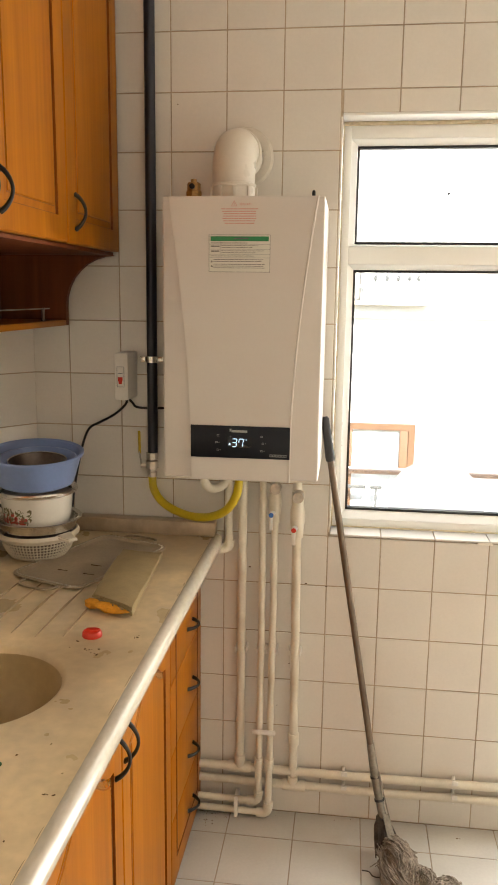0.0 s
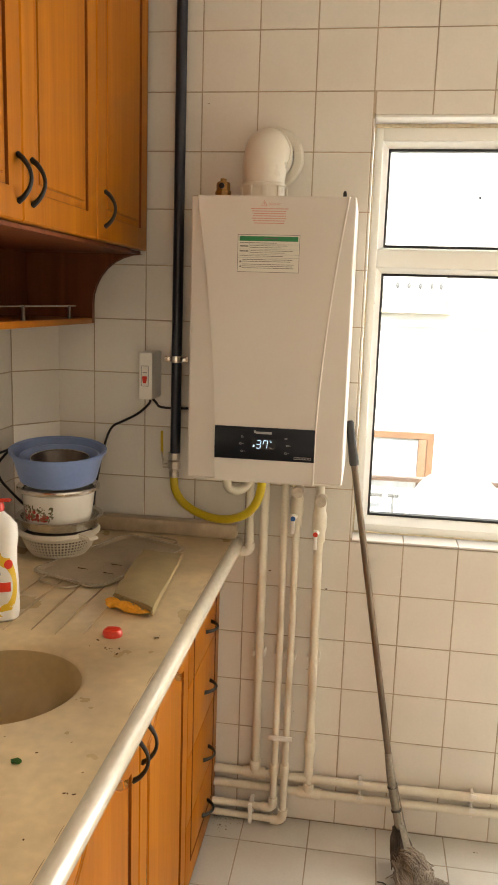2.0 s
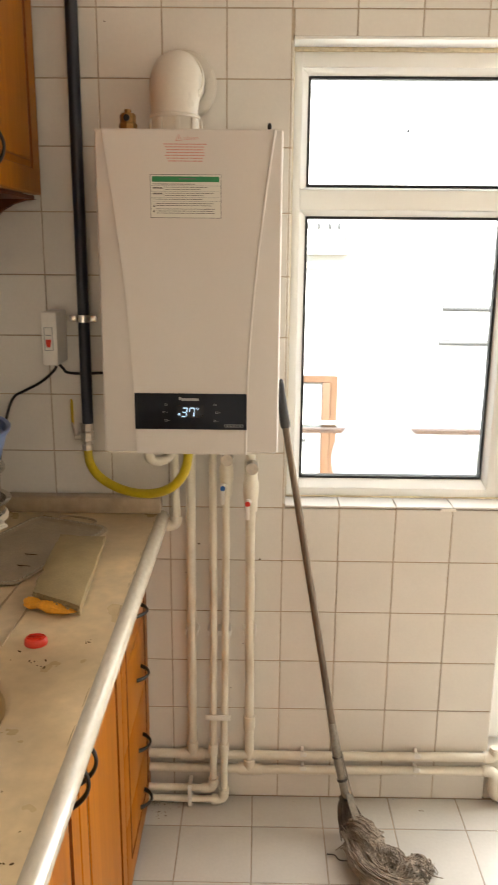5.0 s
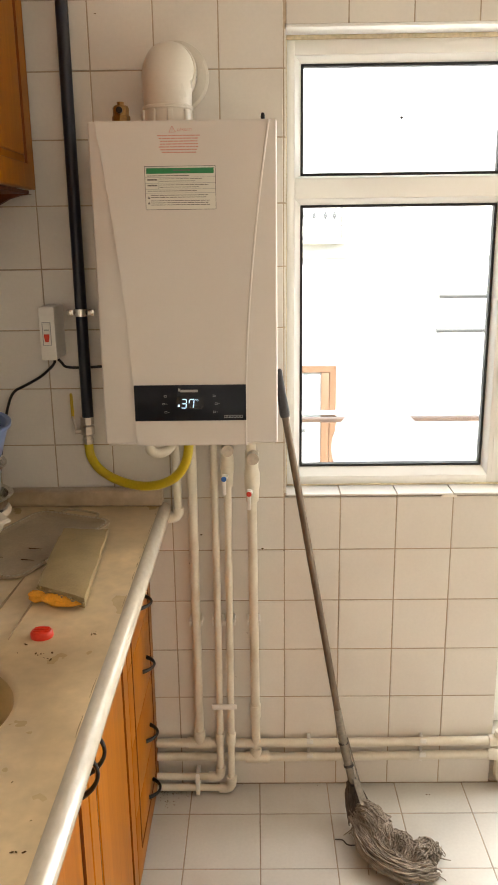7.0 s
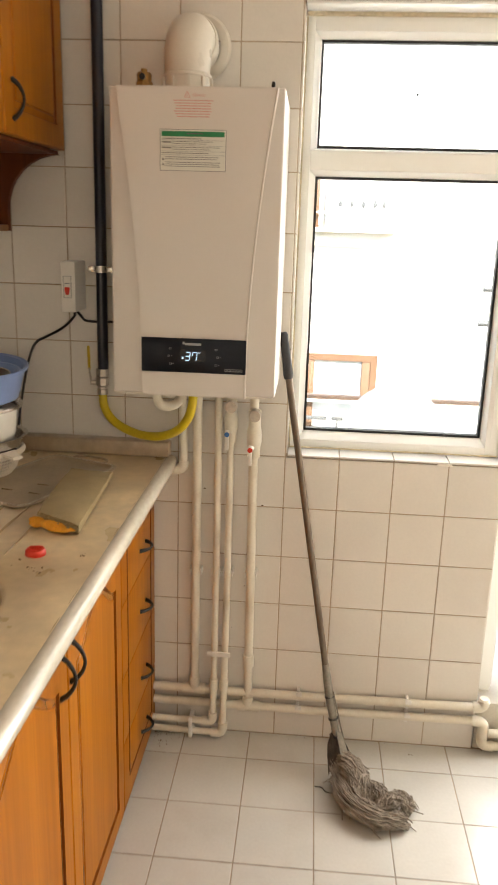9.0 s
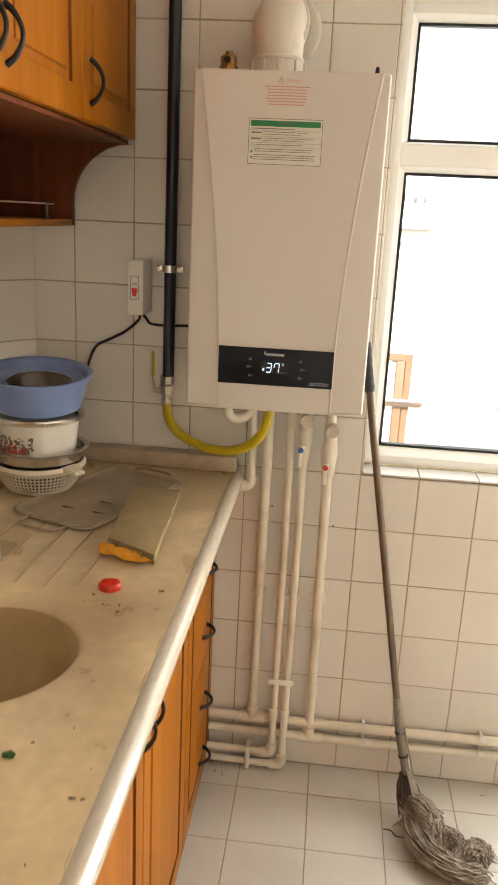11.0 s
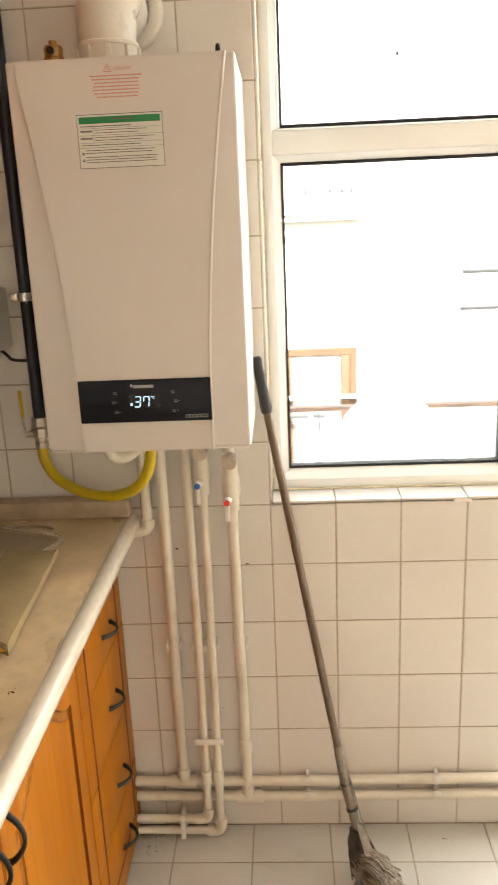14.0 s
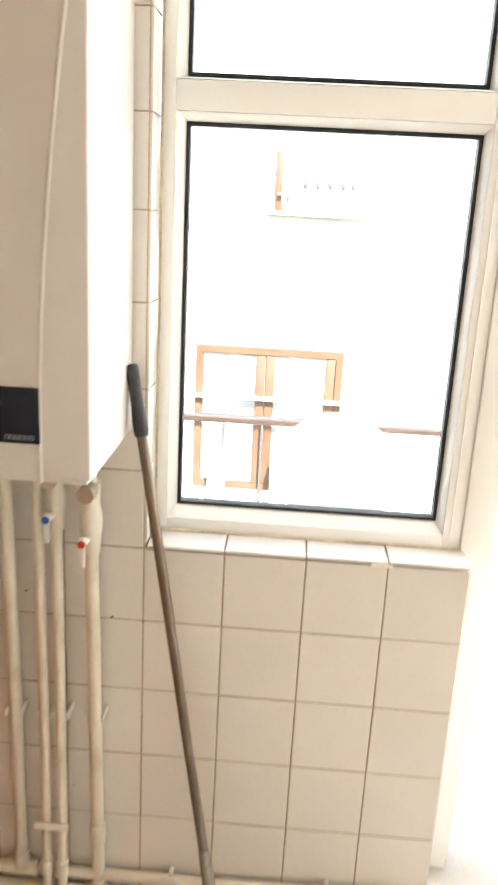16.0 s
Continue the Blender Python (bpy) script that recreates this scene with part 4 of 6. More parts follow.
def build_boiler():
    b = thing("wall_boiler", (-0.22, 2.19, BZ0), "white enamelled boiler on the tiled wall with lit display", "boiler")
    body = part("body", box(BX0, BX1, BF, WALL - 0.0035, BZ0 + 0.004, BZ1, 0.005, seg=3), M_BOILER, b)
    zs = [BZ0 + (BZ1 - BZ0) * k / 24 for k in range(25)]

    def crease(z, side):
        s = max(0.0, (z - 1.20) / (BZ1 - 1.20))
        return (-0.3455 - 0.0555 * s ** 1.75) if side < 0 else (-0.0945 + 0.0555 * s ** 1.75)

    # raised middle field of the front between two curved creases
    outline = [(crease(z, 1), BF, z) for z in zs] + [(crease(z, -1), BF, z) for z in reversed(zs)]
    part("front_panel", slab(outline, (0, -0.0045, 0), bevel=0.0042), M_BOILER, b)
    for side in (1,):
        line = [(crease(z, side) + side * -0.002, BF - 0.0034, z) for z in [BZ0 + 0.001] + zs[1:-1] + [BZ1 - 0.001]]
        part("crease_trim", tube(line, 0.0030, 10), M_BOILER, b, "rounded crease of the front")
    part("bottom_tray", box(BX0 + 0.006, BX1 - 0.006, BF + 0.004, WALL - 0.006, BZ0 - 0.001, BZ0 + 0.0038, 0.001), M_BOILERTOP, b)
    y = BF - 0.0046
    panel = part("display_panel", box(-0.3455, -0.0950, y - 0.0030, y, 1.192, 1.274, 0.0012), M_PANEL, b, "glossy black control panel")
    y -= 0.0032
    screen = part("screen", box(-0.252, -0.190, y - 0.0003, y + 0.0004, 1.2195, 1.2475), M_SCREEN, panel, smooth=False)
    y -= 0.0006
    for x, lit in ((-0.2405, "abgcd"), (-0.2240, "abcf")):
        part("digit", seven_segments(x, 1.2220, 0.0105, 0.0195, lit, y), M_DIGIT, panel, "lit white digit", smooth=False)
    letters("degree_sign", "°C", 0.0065, pose(-0.2050, y - 0.0006, 1.2375, 90, 0, 0), M_DIGIT, panel)
    bm = box(-0.2485, -0.2440, y - 0.0008, y, 1.2250, 1.2265)
    box(-0.2475, -0.2440, y - 0.0008, y, 1.2265, 1.2300, bm=bm)
    part("tap_symbol", bm, M_DIGIT, panel, smooth=False)
    for x, sx in ((-0.2755, 1), (-0.1660, -1)):
        for k, z in enumerate((1.249, 1.2315, 1.2125)):
            xx = x - (0.004 if k == 1 else 0) * sx
            bm = ring_frame(xx - 0.0030, xx + 0.0030, z - 0.0022, z + 0.0022, 0.0010, y - 0.0005, y, 0)
            if k:
                box(xx + 0.005, xx + 0.008, y - 0.0005, y, z - 0.0006, z + 0.0006, bm=bm)
            part("key_symbol", bm, M_DIMINK, panel, smooth=False)
    bm = box(-0.2410, -0.2020, y - 0.0005, y, 1.2580, 1.2635)
    box(-0.2460, -0.2415, y - 0.0005, y, 1.2600, 1.2665, bm=bm)
    part("maker_mark", bm, M_GREYINK, panel, "grey logo bar", smooth=False)
    bm = bmesh.new()
    for i in range(6):
        ring_frame(-0.1450 + 0.0072 * i, -0.1388 + 0.0072 * i, 1.1985, 1.2048, 0.0011, y - 0.0005, y, 0, bm=bm)
    part("model_mark", bm, M_GREYINK, panel, "grey outlined logo", smooth=False)
    # printed notices on the front
    y = BF - 0.0046
    s = part("sticker", box(-0.3005, -0.1520, y - 0.0006, y, 1.649, 1.7365), M_STICKER, b, "cream sticker with a green band and lines of print", smooth=False)
    part("border", ring_frame(-0.3005, -0.1520, 1.649, 1.7365, 0.0010, y - 0.0010, y - 0.0007, 0), M_INK, s, smooth=False)
    part("green_band", box(-0.2965, -0.1560, y - 0.0011, y - 0.0007, 1.7215, 1.7325), M_GREEN, s, smooth=False)
    bars("print", s, M_INK, -0.2400, -0.2050, 1.7290, y - 0.0014, 1, 0.004, 0.0022, 0)
    bars("print", s, M_INK, -0.2950, -0.1900, 1.7180, y - 0.0010, 1, 0.004, 0.0015)
    bars("print", s, M_INK, -0.2950, -0.2750, 1.7110, y - 0.0010, 2, 0.0115, 0.0030, 0)
    bars("print", s, M_INK, -0.2700, -0.1740, 1.7115, y - 0.0010, 2, 0.0045, 0.0010)
    bars("print", s, M_INK, -0.2700, -0.1590, 1.6995, y - 0.0010, 2, 0.0045, 0.0010)
    bars("print", s, M_INK, -0.2950, -0.1700, 1.6875, y - 0.0010, 1, 0.0045, 0.0012)
    bars("print", s, M_INK, -0.2890, -0.1580, 1.6790, y - 0.0010, 2, 0.0042, 0.0012)
    bars("print", s, M_INK, -0.2890, -0.1580, 1.6680, y - 0.0010, 3, 0.0042, 0.0012)
    bm = bmesh.new()
    for x0, x1, z0, z1 in ((-0.2995, -0.1530, 1.7137, 1.7143), (-0.2995, -0.1530, 1.7022, 1.7028), (-0.2995, -0.1530, 1.6902, 1.6908), (-0.2728, -0.2722, 1.6908, 1.7210), (-0.2995, -0.1530, 1.6825, 1.6831)):
        box(x0, x1, y - 0.0010, y - 0.0005, z0, z1, bm=bm)
    part("ruled_line", bm, M_GREYINK, s, smooth=False)
    for z in (1.6745, 1.6635):
        part("warning_triangle", slab([(-0.2960, y - 0.0008, z - 0.003), (-0.2905, y - 0.0008, z - 0.003), (-0.29325, y - 0.0008, z + 0.0025)], (0, -0.0004, 0)), M_INK, s, smooth=False)
    n = bars("notice_print", b, M_REDINK, -0.2720, -0.1815, 1.7970, y, 7, 0.0055, 0.0021, 0.6, "pale red warning print", True)
    bm, tri = bmesh.new(), [(-0.2465, 1.8025), (-0.2330, 1.8025), (-0.23975, 1.8145)]
    for p, q in zip(tri, tri[1:] + tri[:1]):
        tube([(p[0], y - 0.0002, p[1]), (q[0], y - 0.0002, q[1])], 0.0006, 6, bm)
    tube([(-0.23975, y - 0.0002, 1.8050), (-0.23975, y - 0.0002, 1.8105)], 0.0007, 6, bm)
    part("warning_triangle", bm, M_REDINK, n)
    letters("warning_word", "DİKKAT!", 0.0075, pose(-0.2140, y - 0.0004, 1.8040, 90, 0, 0), M_REDINK, n)
    part("test_plug", lathe([(0, 0), (0.0045, 0), (0.0045, 0.008), (0.003, 0.013), (0, 0.014)], (-0.0525, 2.058, BZ1 + 0.0003), 14), M_BLACK, b)
    v = part("air_valve", lathe([(0, 0), (0.0165, 0), (0.0165, 0.010), (0.0205, 0.013), (0.0205, 0.027), (0.0175, 0.031), (0.0180, 0.046), (0.015, 0.050), (0.008, 0.051), (0.008, 0.058), (0, 0.059)],
                                (-0.367, 2.19, BZ1 + 0.0003), 8), M_BRASS, b, "tarnished brass air valve", angle=20)
    part("valve_cap", lathe([(0, 0.0), (0.007, 0), (0.007, 0.006), (0, 0.007)], (-0.367, 2.1725, BZ1 + 0.039), 14, axis="y"), M_BLACK, v)


def build_flue():
    f = thing("flue_elbow", (-0.259, 2.165, BZ1), "white plastic flue elbow from boiler top into the wall", "flue")
    c = part("collar", lathe([(0.050, 0), (0.0565, 0), (0.0565, 0.004), (0.0540, 0.006), (0.0540, 0.034), (0.0555, 0.036), (0.0555, 0.041), (0.053, 0.043), (0.050, 0.043)], (-0.259, 2.165, BZ1 + 0.0003), 44),
             M_BOILERTOP, f)
    for k in range(8):
        a = radians(-160 + 20 * k * 2)
        part("lug", box(-0.006, 0.006, -0.003, 0.003, 0, 0.030, 0.0015), M_BOILERTOP, c)
        o = f.children_recursive[-1]
        o.matrix_basis = Matrix.Identity(4)
        bpy_me = o.data
        bpy_me.transform(Matrix.Translation(origin_of(c)))
        bpy_me.transform(Matrix.Translation((0, 0, 0.004)) @ Matrix.Rotation(a, 4, "Z") @ Matrix.Translation((0.0560, 0, 0)) @ Matrix.Rotation(radians(90), 4, "Z"))
    pts = [(-0.259, 2.165, BZ1 + 0.0435), (-0.259, 2.165, 1.895)]
    for k in range(1, 11):
        a = radians(9 * k)
        pts.append((-0.259, 2.165 + 0.063 * (1 - math.cos(a)), 1.895 + 0.063 * math.sin(a)))
    pts.append((-0.259, WALL - 0.012, 1.958))
    part("elbow", tube(pts, [0.0515, 0.0535] + [0.0540] * (len(pts) - 2), 40), M_BOILERTOP, f)
    part("elbow_rim", tube([(-0.259, 2.236, 1.958), (-0.259, 2.240, 1.958), (-0.259, 2.262, 1.958), (-0.259, 2.264, 1.958)], [0.0565, 0.0590, 0.0590, 0.0565], 40), M_BOILERTOP, f)
    part("rosette", lathe([(0.055, 0.0), (0.080, 0.0), (0.080, 0.004), (0.074, 0.011), (0.066, 0.013), (0.055, 0.013)], (-0.257, WALL - 0.0013, 1.960), 48, axis="y"), M_BOILERTOP, f)


def build_gas():
    x, y = -0.513, 2.313
    g = thing("gas_pipe", (x, y, 1.13), "black painted steel gas pipe clipped upright to tiles", "pipe")
    part("pipe", tube([(x + 0.0, y, 1.142), (x + 0.001, y, 1.6), (x + 0.003, y, TOP - 0.001)], 0.0147, 24), M_GASPIPE, g)
    for z in (1.412,):
        c = part("clamp", tube([(x, y, z - 0.009), (x, y, z + 0.009)], 0.0166, 24), M_STEEL, g, "bright steel pipe clamp")
        for s in (-1, 1):
            part("ear", box(x + s * 0.0265 - 0.0085, x + s * 0.0265 + 0.0085, y - 0.006, y + 0.002, z - 0.008, z + 0.008, 0.002), M_STEEL, c)
            part("screw", tube([(x + s * 0.028, y - 0.010, z), (x + s * 0.028, y + 0.024, z)], 0.0035, 10), M_STEEL, c)
    v = thing("gas_valve", (x, y, 1.07), "dull nickel gas valve with a yellow lever", "valve")
    part("body", lathe([(0, 0), (0.0150, 0), (0.0150, 0.014), (0.0125, 0.016), (0.0125, 0.022), (0.0190, 0.026), (0.0190, 0.046), (0.0150, 0.050), (0.0180, 0.053), (0.0180, 0.071), (0, 0.071)],
                       (x - 0.003, y, 1.0705), 8), M_NICKEL, v, angle=20)
    part("stem", tube([(x - 0.018, y - 0.004, 1.104), (x - 0.034, y - 0.008, 1.104)], 0.007, 12), M_NICKEL, v)
    shank = part("lever", tube(spline([(x - 0.031, y - 0.010, 1.098), (x - 0.033, y - 0.010, 1.118), (x - 0.038, y - 0.006, 1.136), (x - 0.038, y - 0.004, 1.150)]), 0.0032, 10, flat=0.6), M_NICKEL, v)
    part("sleeve", tube([(x - 0.0378, y - 0.004, 1.136), (x - 0.0382, y - 0.004, 1.140), (x - 0.0395, y - 0.003, 1.202), (x - 0.0395, y - 0.003, 1.205)], [0.0030, 0.0044, 0.0044, 0.0030], 10, flat=0.6), M_YELLOW, shank, "yellow coated lever sleeve")
    h = thing("gas_hose", (x, y, 1.0), "bright yellow flexible gas hose bowed below the boiler", "hose")
    pts = spline([(x - 0.003, y, 1.070), (x + 0.003, 2.308, 1.034), (x + 0.028, 2.294, 1.003), (x + 0.072, 2.272, 0.983), (x + 0.128, 2.242, 0.976),
                  (x + 0.184, 2.212, 0.985), (x + 0.235, 2.180, 1.014), (x + 0.268, 2.155, 1.064), (x + 0.280, 2.145, 1.132)], 8)
    part("hose", tube(pts, 0.0118, 18), M_HOSE, h)


PIPE_Y = 2.3205


def fitting(p, q, r, parent, name="sleeve"):
    return part(name, tube([p, Vector(p).lerp(Vector(q), 0.04), Vector(p).lerp(Vector(q), 0.96), q], [r * 0.94, r, r, r * 0.94], 18), M_PPR, parent)


def bend(parent, a, corner, b, r):
    """An elbow whose bore turns at corner."""
    a, c, b = Vector(a), Vector(corner), Vector(b)
    pts = [a] + [(1 - t) ** 2 * c.lerp(a, 0.6) + 2 * t * (1 - t) * c + t * t * c.lerp(b, 0.6) for t in (k / 6 for k in range(7))] + [b]
    return part("elbow", tube(pts, r, 18), M_PPR, parent)


def build_pipes():
    R, S = 0.0128, 0.0102

    def pipe(label, pts, r, group="water pipes below the boiler"):
        t = thing("water_pipe", pts[0], label, "pipe", group=group)
        part("pipe", tube(pts, r, 18), M_PPR, t)
        return t

    # long runs above the floor
    a = pipe("cream plastic water pipe running along the wall foot", [(-0.46, PIPE_Y, 0.156), (0.10, PIPE_Y, 0.153), (0.600, PIPE_Y, 0.158)], R)
    b = pipe("cream plastic water pipe running along the wall foot", [(-0.46, PIPE_Y, 0.110), (0.10, PIPE_Y, 0.106), (0.600, PIPE_Y, 0.112)], R)
    c = pipe("short cream plastic pipe near the floor", [(-0.46, 2.297, 0.060), (-0.205, 2.297, 0.058)], S)
    d = pipe("short cream plastic pipe near the floor", [(-0.46, 2.297, 0.024), (-0.176, 2.297, 0.020)], S)
    # risers
    v1 = pipe("cream plastic riser from the wall-foot pipe to boiler", [(-0.249, PIPE_Y, 0.175), (-0.247, 2.310, 0.7), (-0.243, 2.285, 1.1325)], R)
    v2 = pipe("thin cream plastic riser below the boiler", [(-0.188, 2.297, 0.075), (-0.186, 2.300, 0.6), (-0.186, 2.290, 1.1325)], S)
    v3 = pipe("thin cream plastic riser with a blue-dotted valve", [(-0.157, 2.297, 0.040), (-0.153, 2.300, 0.6), (-0.150, 2.285, 1.1325)], S)
    v4 = pipe("cream plastic riser with a red-dotted valve", [(-0.084, PIPE_Y, 0.135), (-0.086, 2.305, 0.6), (-0.088, 2.280, 1.1325)], R)
    fitting((-0.285, PIPE_Y, 0.1555), (-0.215, PIPE_Y, 0.155), 0.0172, v1, "tee")
    fitting((-0.249, PIPE_Y, 0.1560), (-0.249, PIPE_Y, 0.197), 0.0168, v1)
    fitting((-0.115, PIPE_Y, 0.1075), (-0.045, PIPE_Y, 0.1065), 0.0172, v4, "tee")
    fitting((-0.084, PIPE_Y, 0.108), (-0.084, PIPE_Y, 0.140), 0.0168, v4)
    fitting((-0.0845, 2.317, 0.245), (-0.085, 2.316, 0.285), 0.0165, v4)
    bend(v2, (-0.222, 2.297, 0.058), (-0.188, 2.297, 0.058), (-0.188, 2.297, 0.092), 0.0142)
    bend(v3, (-0.193, 2.297, 0.020), (-0.157, 2.297, 0.019), (-0.157, 2.297, 0.058), 0.0150)
    fitting((-0.188, 2.2972, 0.170), (-0.188, 2.2975, 0.205), 0.0138, v2)
    fitting((-0.1565, 2.2972, 0.170), (-0.156, 2.2975, 0.205), 0.0138, v3)
    # corner pieces beside the doorway and the low pipes that pass under it
    bend(a, (0.596, PIPE_Y, 0.158), (0.628, PIPE_Y, 0.159), (0.628, PIPE_Y, 0.184), 0.0165)
    part("end_cap", tube([(0.628, PIPE_Y, 0.178), (0.628, PIPE_Y, 0.190)], [0.0175, 0.013], 16), M_PPR, a)
    bend(b, (0.596, PIPE_Y, 0.112), (0.634, PIPE_Y, 0.110), (0.634, PIPE_Y, 0.076), 0.0162)
    bend(b, (0.634, PIPE_Y, 0.078), (0.632, PIPE_Y, 0.028), (0.668, PIPE_Y, 0.028), 0.0162)
    pipe("cream plastic pipe along the doorway threshold", [(0.650, PIPE_Y, 0.072), (1.515, PIPE_Y, 0.072)], R, "threshold pipes")
    pipe("cream plastic pipe along the doorway threshold", [(0.664, PIPE_Y, 0.0285), (1.515, PIPE_Y, 0.0285)], R, "threshold pipes")

    def clip(x, y, z, parent, r):
        k = part("clip", box(x - 0.0045, x + 0.0045, y - 0.004, WALL - 0.001, z - r - 0.004, z + r + 0.006, 0.0015), M_WHITEPL, parent, "white plastic pipe clip")
        part("clip_tab", box(x - 0.007, x + 0.011, y - r - 0.006, y - r - 0.0006, z + r - 0.006, z + r + 0.008, 0.0015), M_WHITEPL, k)

    for x in (0.071, 0.400):
        clip(x, PIPE_Y, 0.1545, a, R)
        clip(x, PIPE_Y, 0.108, b, R)
    part("bracket", box(-0.262, -0.250, 2.283, WALL - 0.001, 0.003, 0.068, 0.002), M_WHITEPL, c, "white plastic double bracket")
    part("bracket", box(-0.208, -0.138, 2.284, 2.2893, 0.288, 0.304, 0.002), M_WHITEPL, v2, "white plastic strap over two pipes")
    for x, r, parent in ((-0.2475, R, v1), (-0.1863, S, v2), (-0.1533, S, v3), (-0.086, R, v4)):
        for s in (-1, 1):
            part("clip_jaw", box(x + s * (r + 0.003) - 0.0025, x + s * (r + 0.003) + 0.0025, 2.298, WALL - 0.001, 0.545, 0.560, 0.0008), M_WHITEPL, parent, "white clip jaw")

    def tap(x, y, zk, zd, r, dot, parent):
        v = part("valve_body", lathe([(0, 0), (r + 0.004, 0), (r + 0.005, 0.03), (r + 0.008, 0.045), (r + 0.008, 0.075), (r + 0.004, 0.09), (r + 0.005, 0.135), (0, 0.135)], (x, y, zd - 0.03), 20), M_PPR, parent)
        part("valve_cap", lathe([(0, 0), (0.012, 0), (0.0155, 0.004), (0.0155, 0.038), (0, 0.038)], (x + 0.003, y - 0.014, zk), 22, axis="y"), M_NICKEL, v, "grey metal valve cap")
        part("lever", box(x - 0.013, x - 0.003, y - 0.036, y - 0.030, zd - 0.045, zd + 0.012, 0.002), M_WHITEPL, v, "white plastic lever")
        part("lever_stem", tube([(x - 0.006, y - 0.031, zd), (x - 0.002, y - 0.012, zd + 0.002)], 0.006, 10), M_WHITEPL, v)
        part("colour_dot", lathe([(0, 0), (0.0068, 0), (0.0068, 0.003), (0, 0.003)], (x - 0.008, y - 0.0362, zd), 18, axis="y"), dot, v, "coloured dot")

    tap(-0.1505, 2.288, 1.066, 0.987, S, M_BLUE, v3)
    tap(-0.086, 2.284, 1.045, 0.947, R, M_RED, v4)
    # condensate drain
    k = thing("drain_pipe", (-0.287, 2.30, 0.86), "white plastic drain trap and pipe from boiler into worktop", "pipe")
    pts = spline([(-0.347, 2.240, 1.132), (-0.347, 2.241, 1.085), (-0.340, 2.247, 1.064), (-0.320, 2.262, 1.056), (-0.300, 2.280, 1.063), (-0.288, 2.291, 1.084)], 10)
    part("trap", tube(pts, 0.0130, 16), M_PPR, k)
    part("pipe", tube([(-0.287, 2.292, 1.092), (-0.284, 2.302, 0.88)], 0.0112, 16), M_PPR, k)
    bend(k, (-0.284, 2.302, 0.893), (-0.284, 2.302, 0.866), (-0.326, 2.302, 0.864), 0.0145)


build_boiler()
build_flue()
build_gas()
build_pipes()

# ---- loose things ----


def build_socket():
    s = thing("fused_switch", (-0.60, 2.31, 1.36), "white surface-mounted switch box with a red rocker", "switch")
    b = part("box", box(-0.602, -0.563, 2.240, WALL - 0.0015, 1.3020, 1.4330, 0.004), M_WHITEPL, s)
    part("frame", ring_frame(-0.5945, -0.5735, 1.3390, 1.3960, 0.0012, 2.2385, 2.2402, 0), M_GREYINK, b, "thin dark joint round the breaker", smooth=False)
    part("breaker", box(-0.5930, -0.5750, 2.2375, 2.2402, 1.3405, 1.3945, 0.001), M_WHITEPL, b)
    part("marking", box(-0.5900, -0.5780, 2.2372, 2.2376, 1.3760, 1.3785), M_GREYINK, b, smooth=False)
    part("rocker", slab([(-0.5905, 2.2350, 1.3670), (-0.5905, 2.2350, 1.3600), (-0.5880, 2.2350, 1.3480), (-0.5800, 2.2350, 1.3480), (-0.5775, 2.2350, 1.3600), (-0.5775, 2.2350, 1.3670)], (0, 0.0024, 0)), M_RED, b, "red rocker")
    c = thing("power_cable", (-0.60, 2.33, 1.29), "black cable from switch box to boiler and stack", "cable")
    part("lead", tube(spline([(-0.580, 2.305, 1.298), (-0.572, 2.318, 1.284), (-0.565, 2.333, 1.271), (-0.53, 2.3355, 1.268), (-0.48, 2.335, 1.270), (-0.408, 2.333, 1.274)], 6), 0.0036, 8), M_CABLE, c)
    part("lead", tube(spline([(-0.586, 2.305, 1.298), (-0.594, 2.318, 1.280), (-0.632, 2.333, 1.247), (-0.678, 2.3345, 1.222), (-0.706, 2.3345, 1.207), (-0.722, 2.330, 1.178), (-0.735, 2.318, 1.120),
                              (-0.748, 2.30, 1.03), (-0.752, 2.28, 0.955)], 6), 0.0036, 8), M_CABLE, c)
    k = thing("kettle_cord", (-0.86, 2.0, 1.1), "black cord hanging beside the blue basin", "cable")
    part("lead", tube(spline([(-0.945, 1.84, 1.150), (-0.940, 1.98, 1.158), (-0.925, 2.06, 1.165), (-0.908, 2.105, 1.172), (-0.914, 2.085, 1.166), (-0.930, 2.055, 1.135), (-0.932, 2.065, 1.095),
                              (-0.928, 2.12, 1.045), (-0.90, 2.17, 0.985)], 6), 0.0036, 8), M_CABLE, k)


SX, SY = -0.770, 2.072


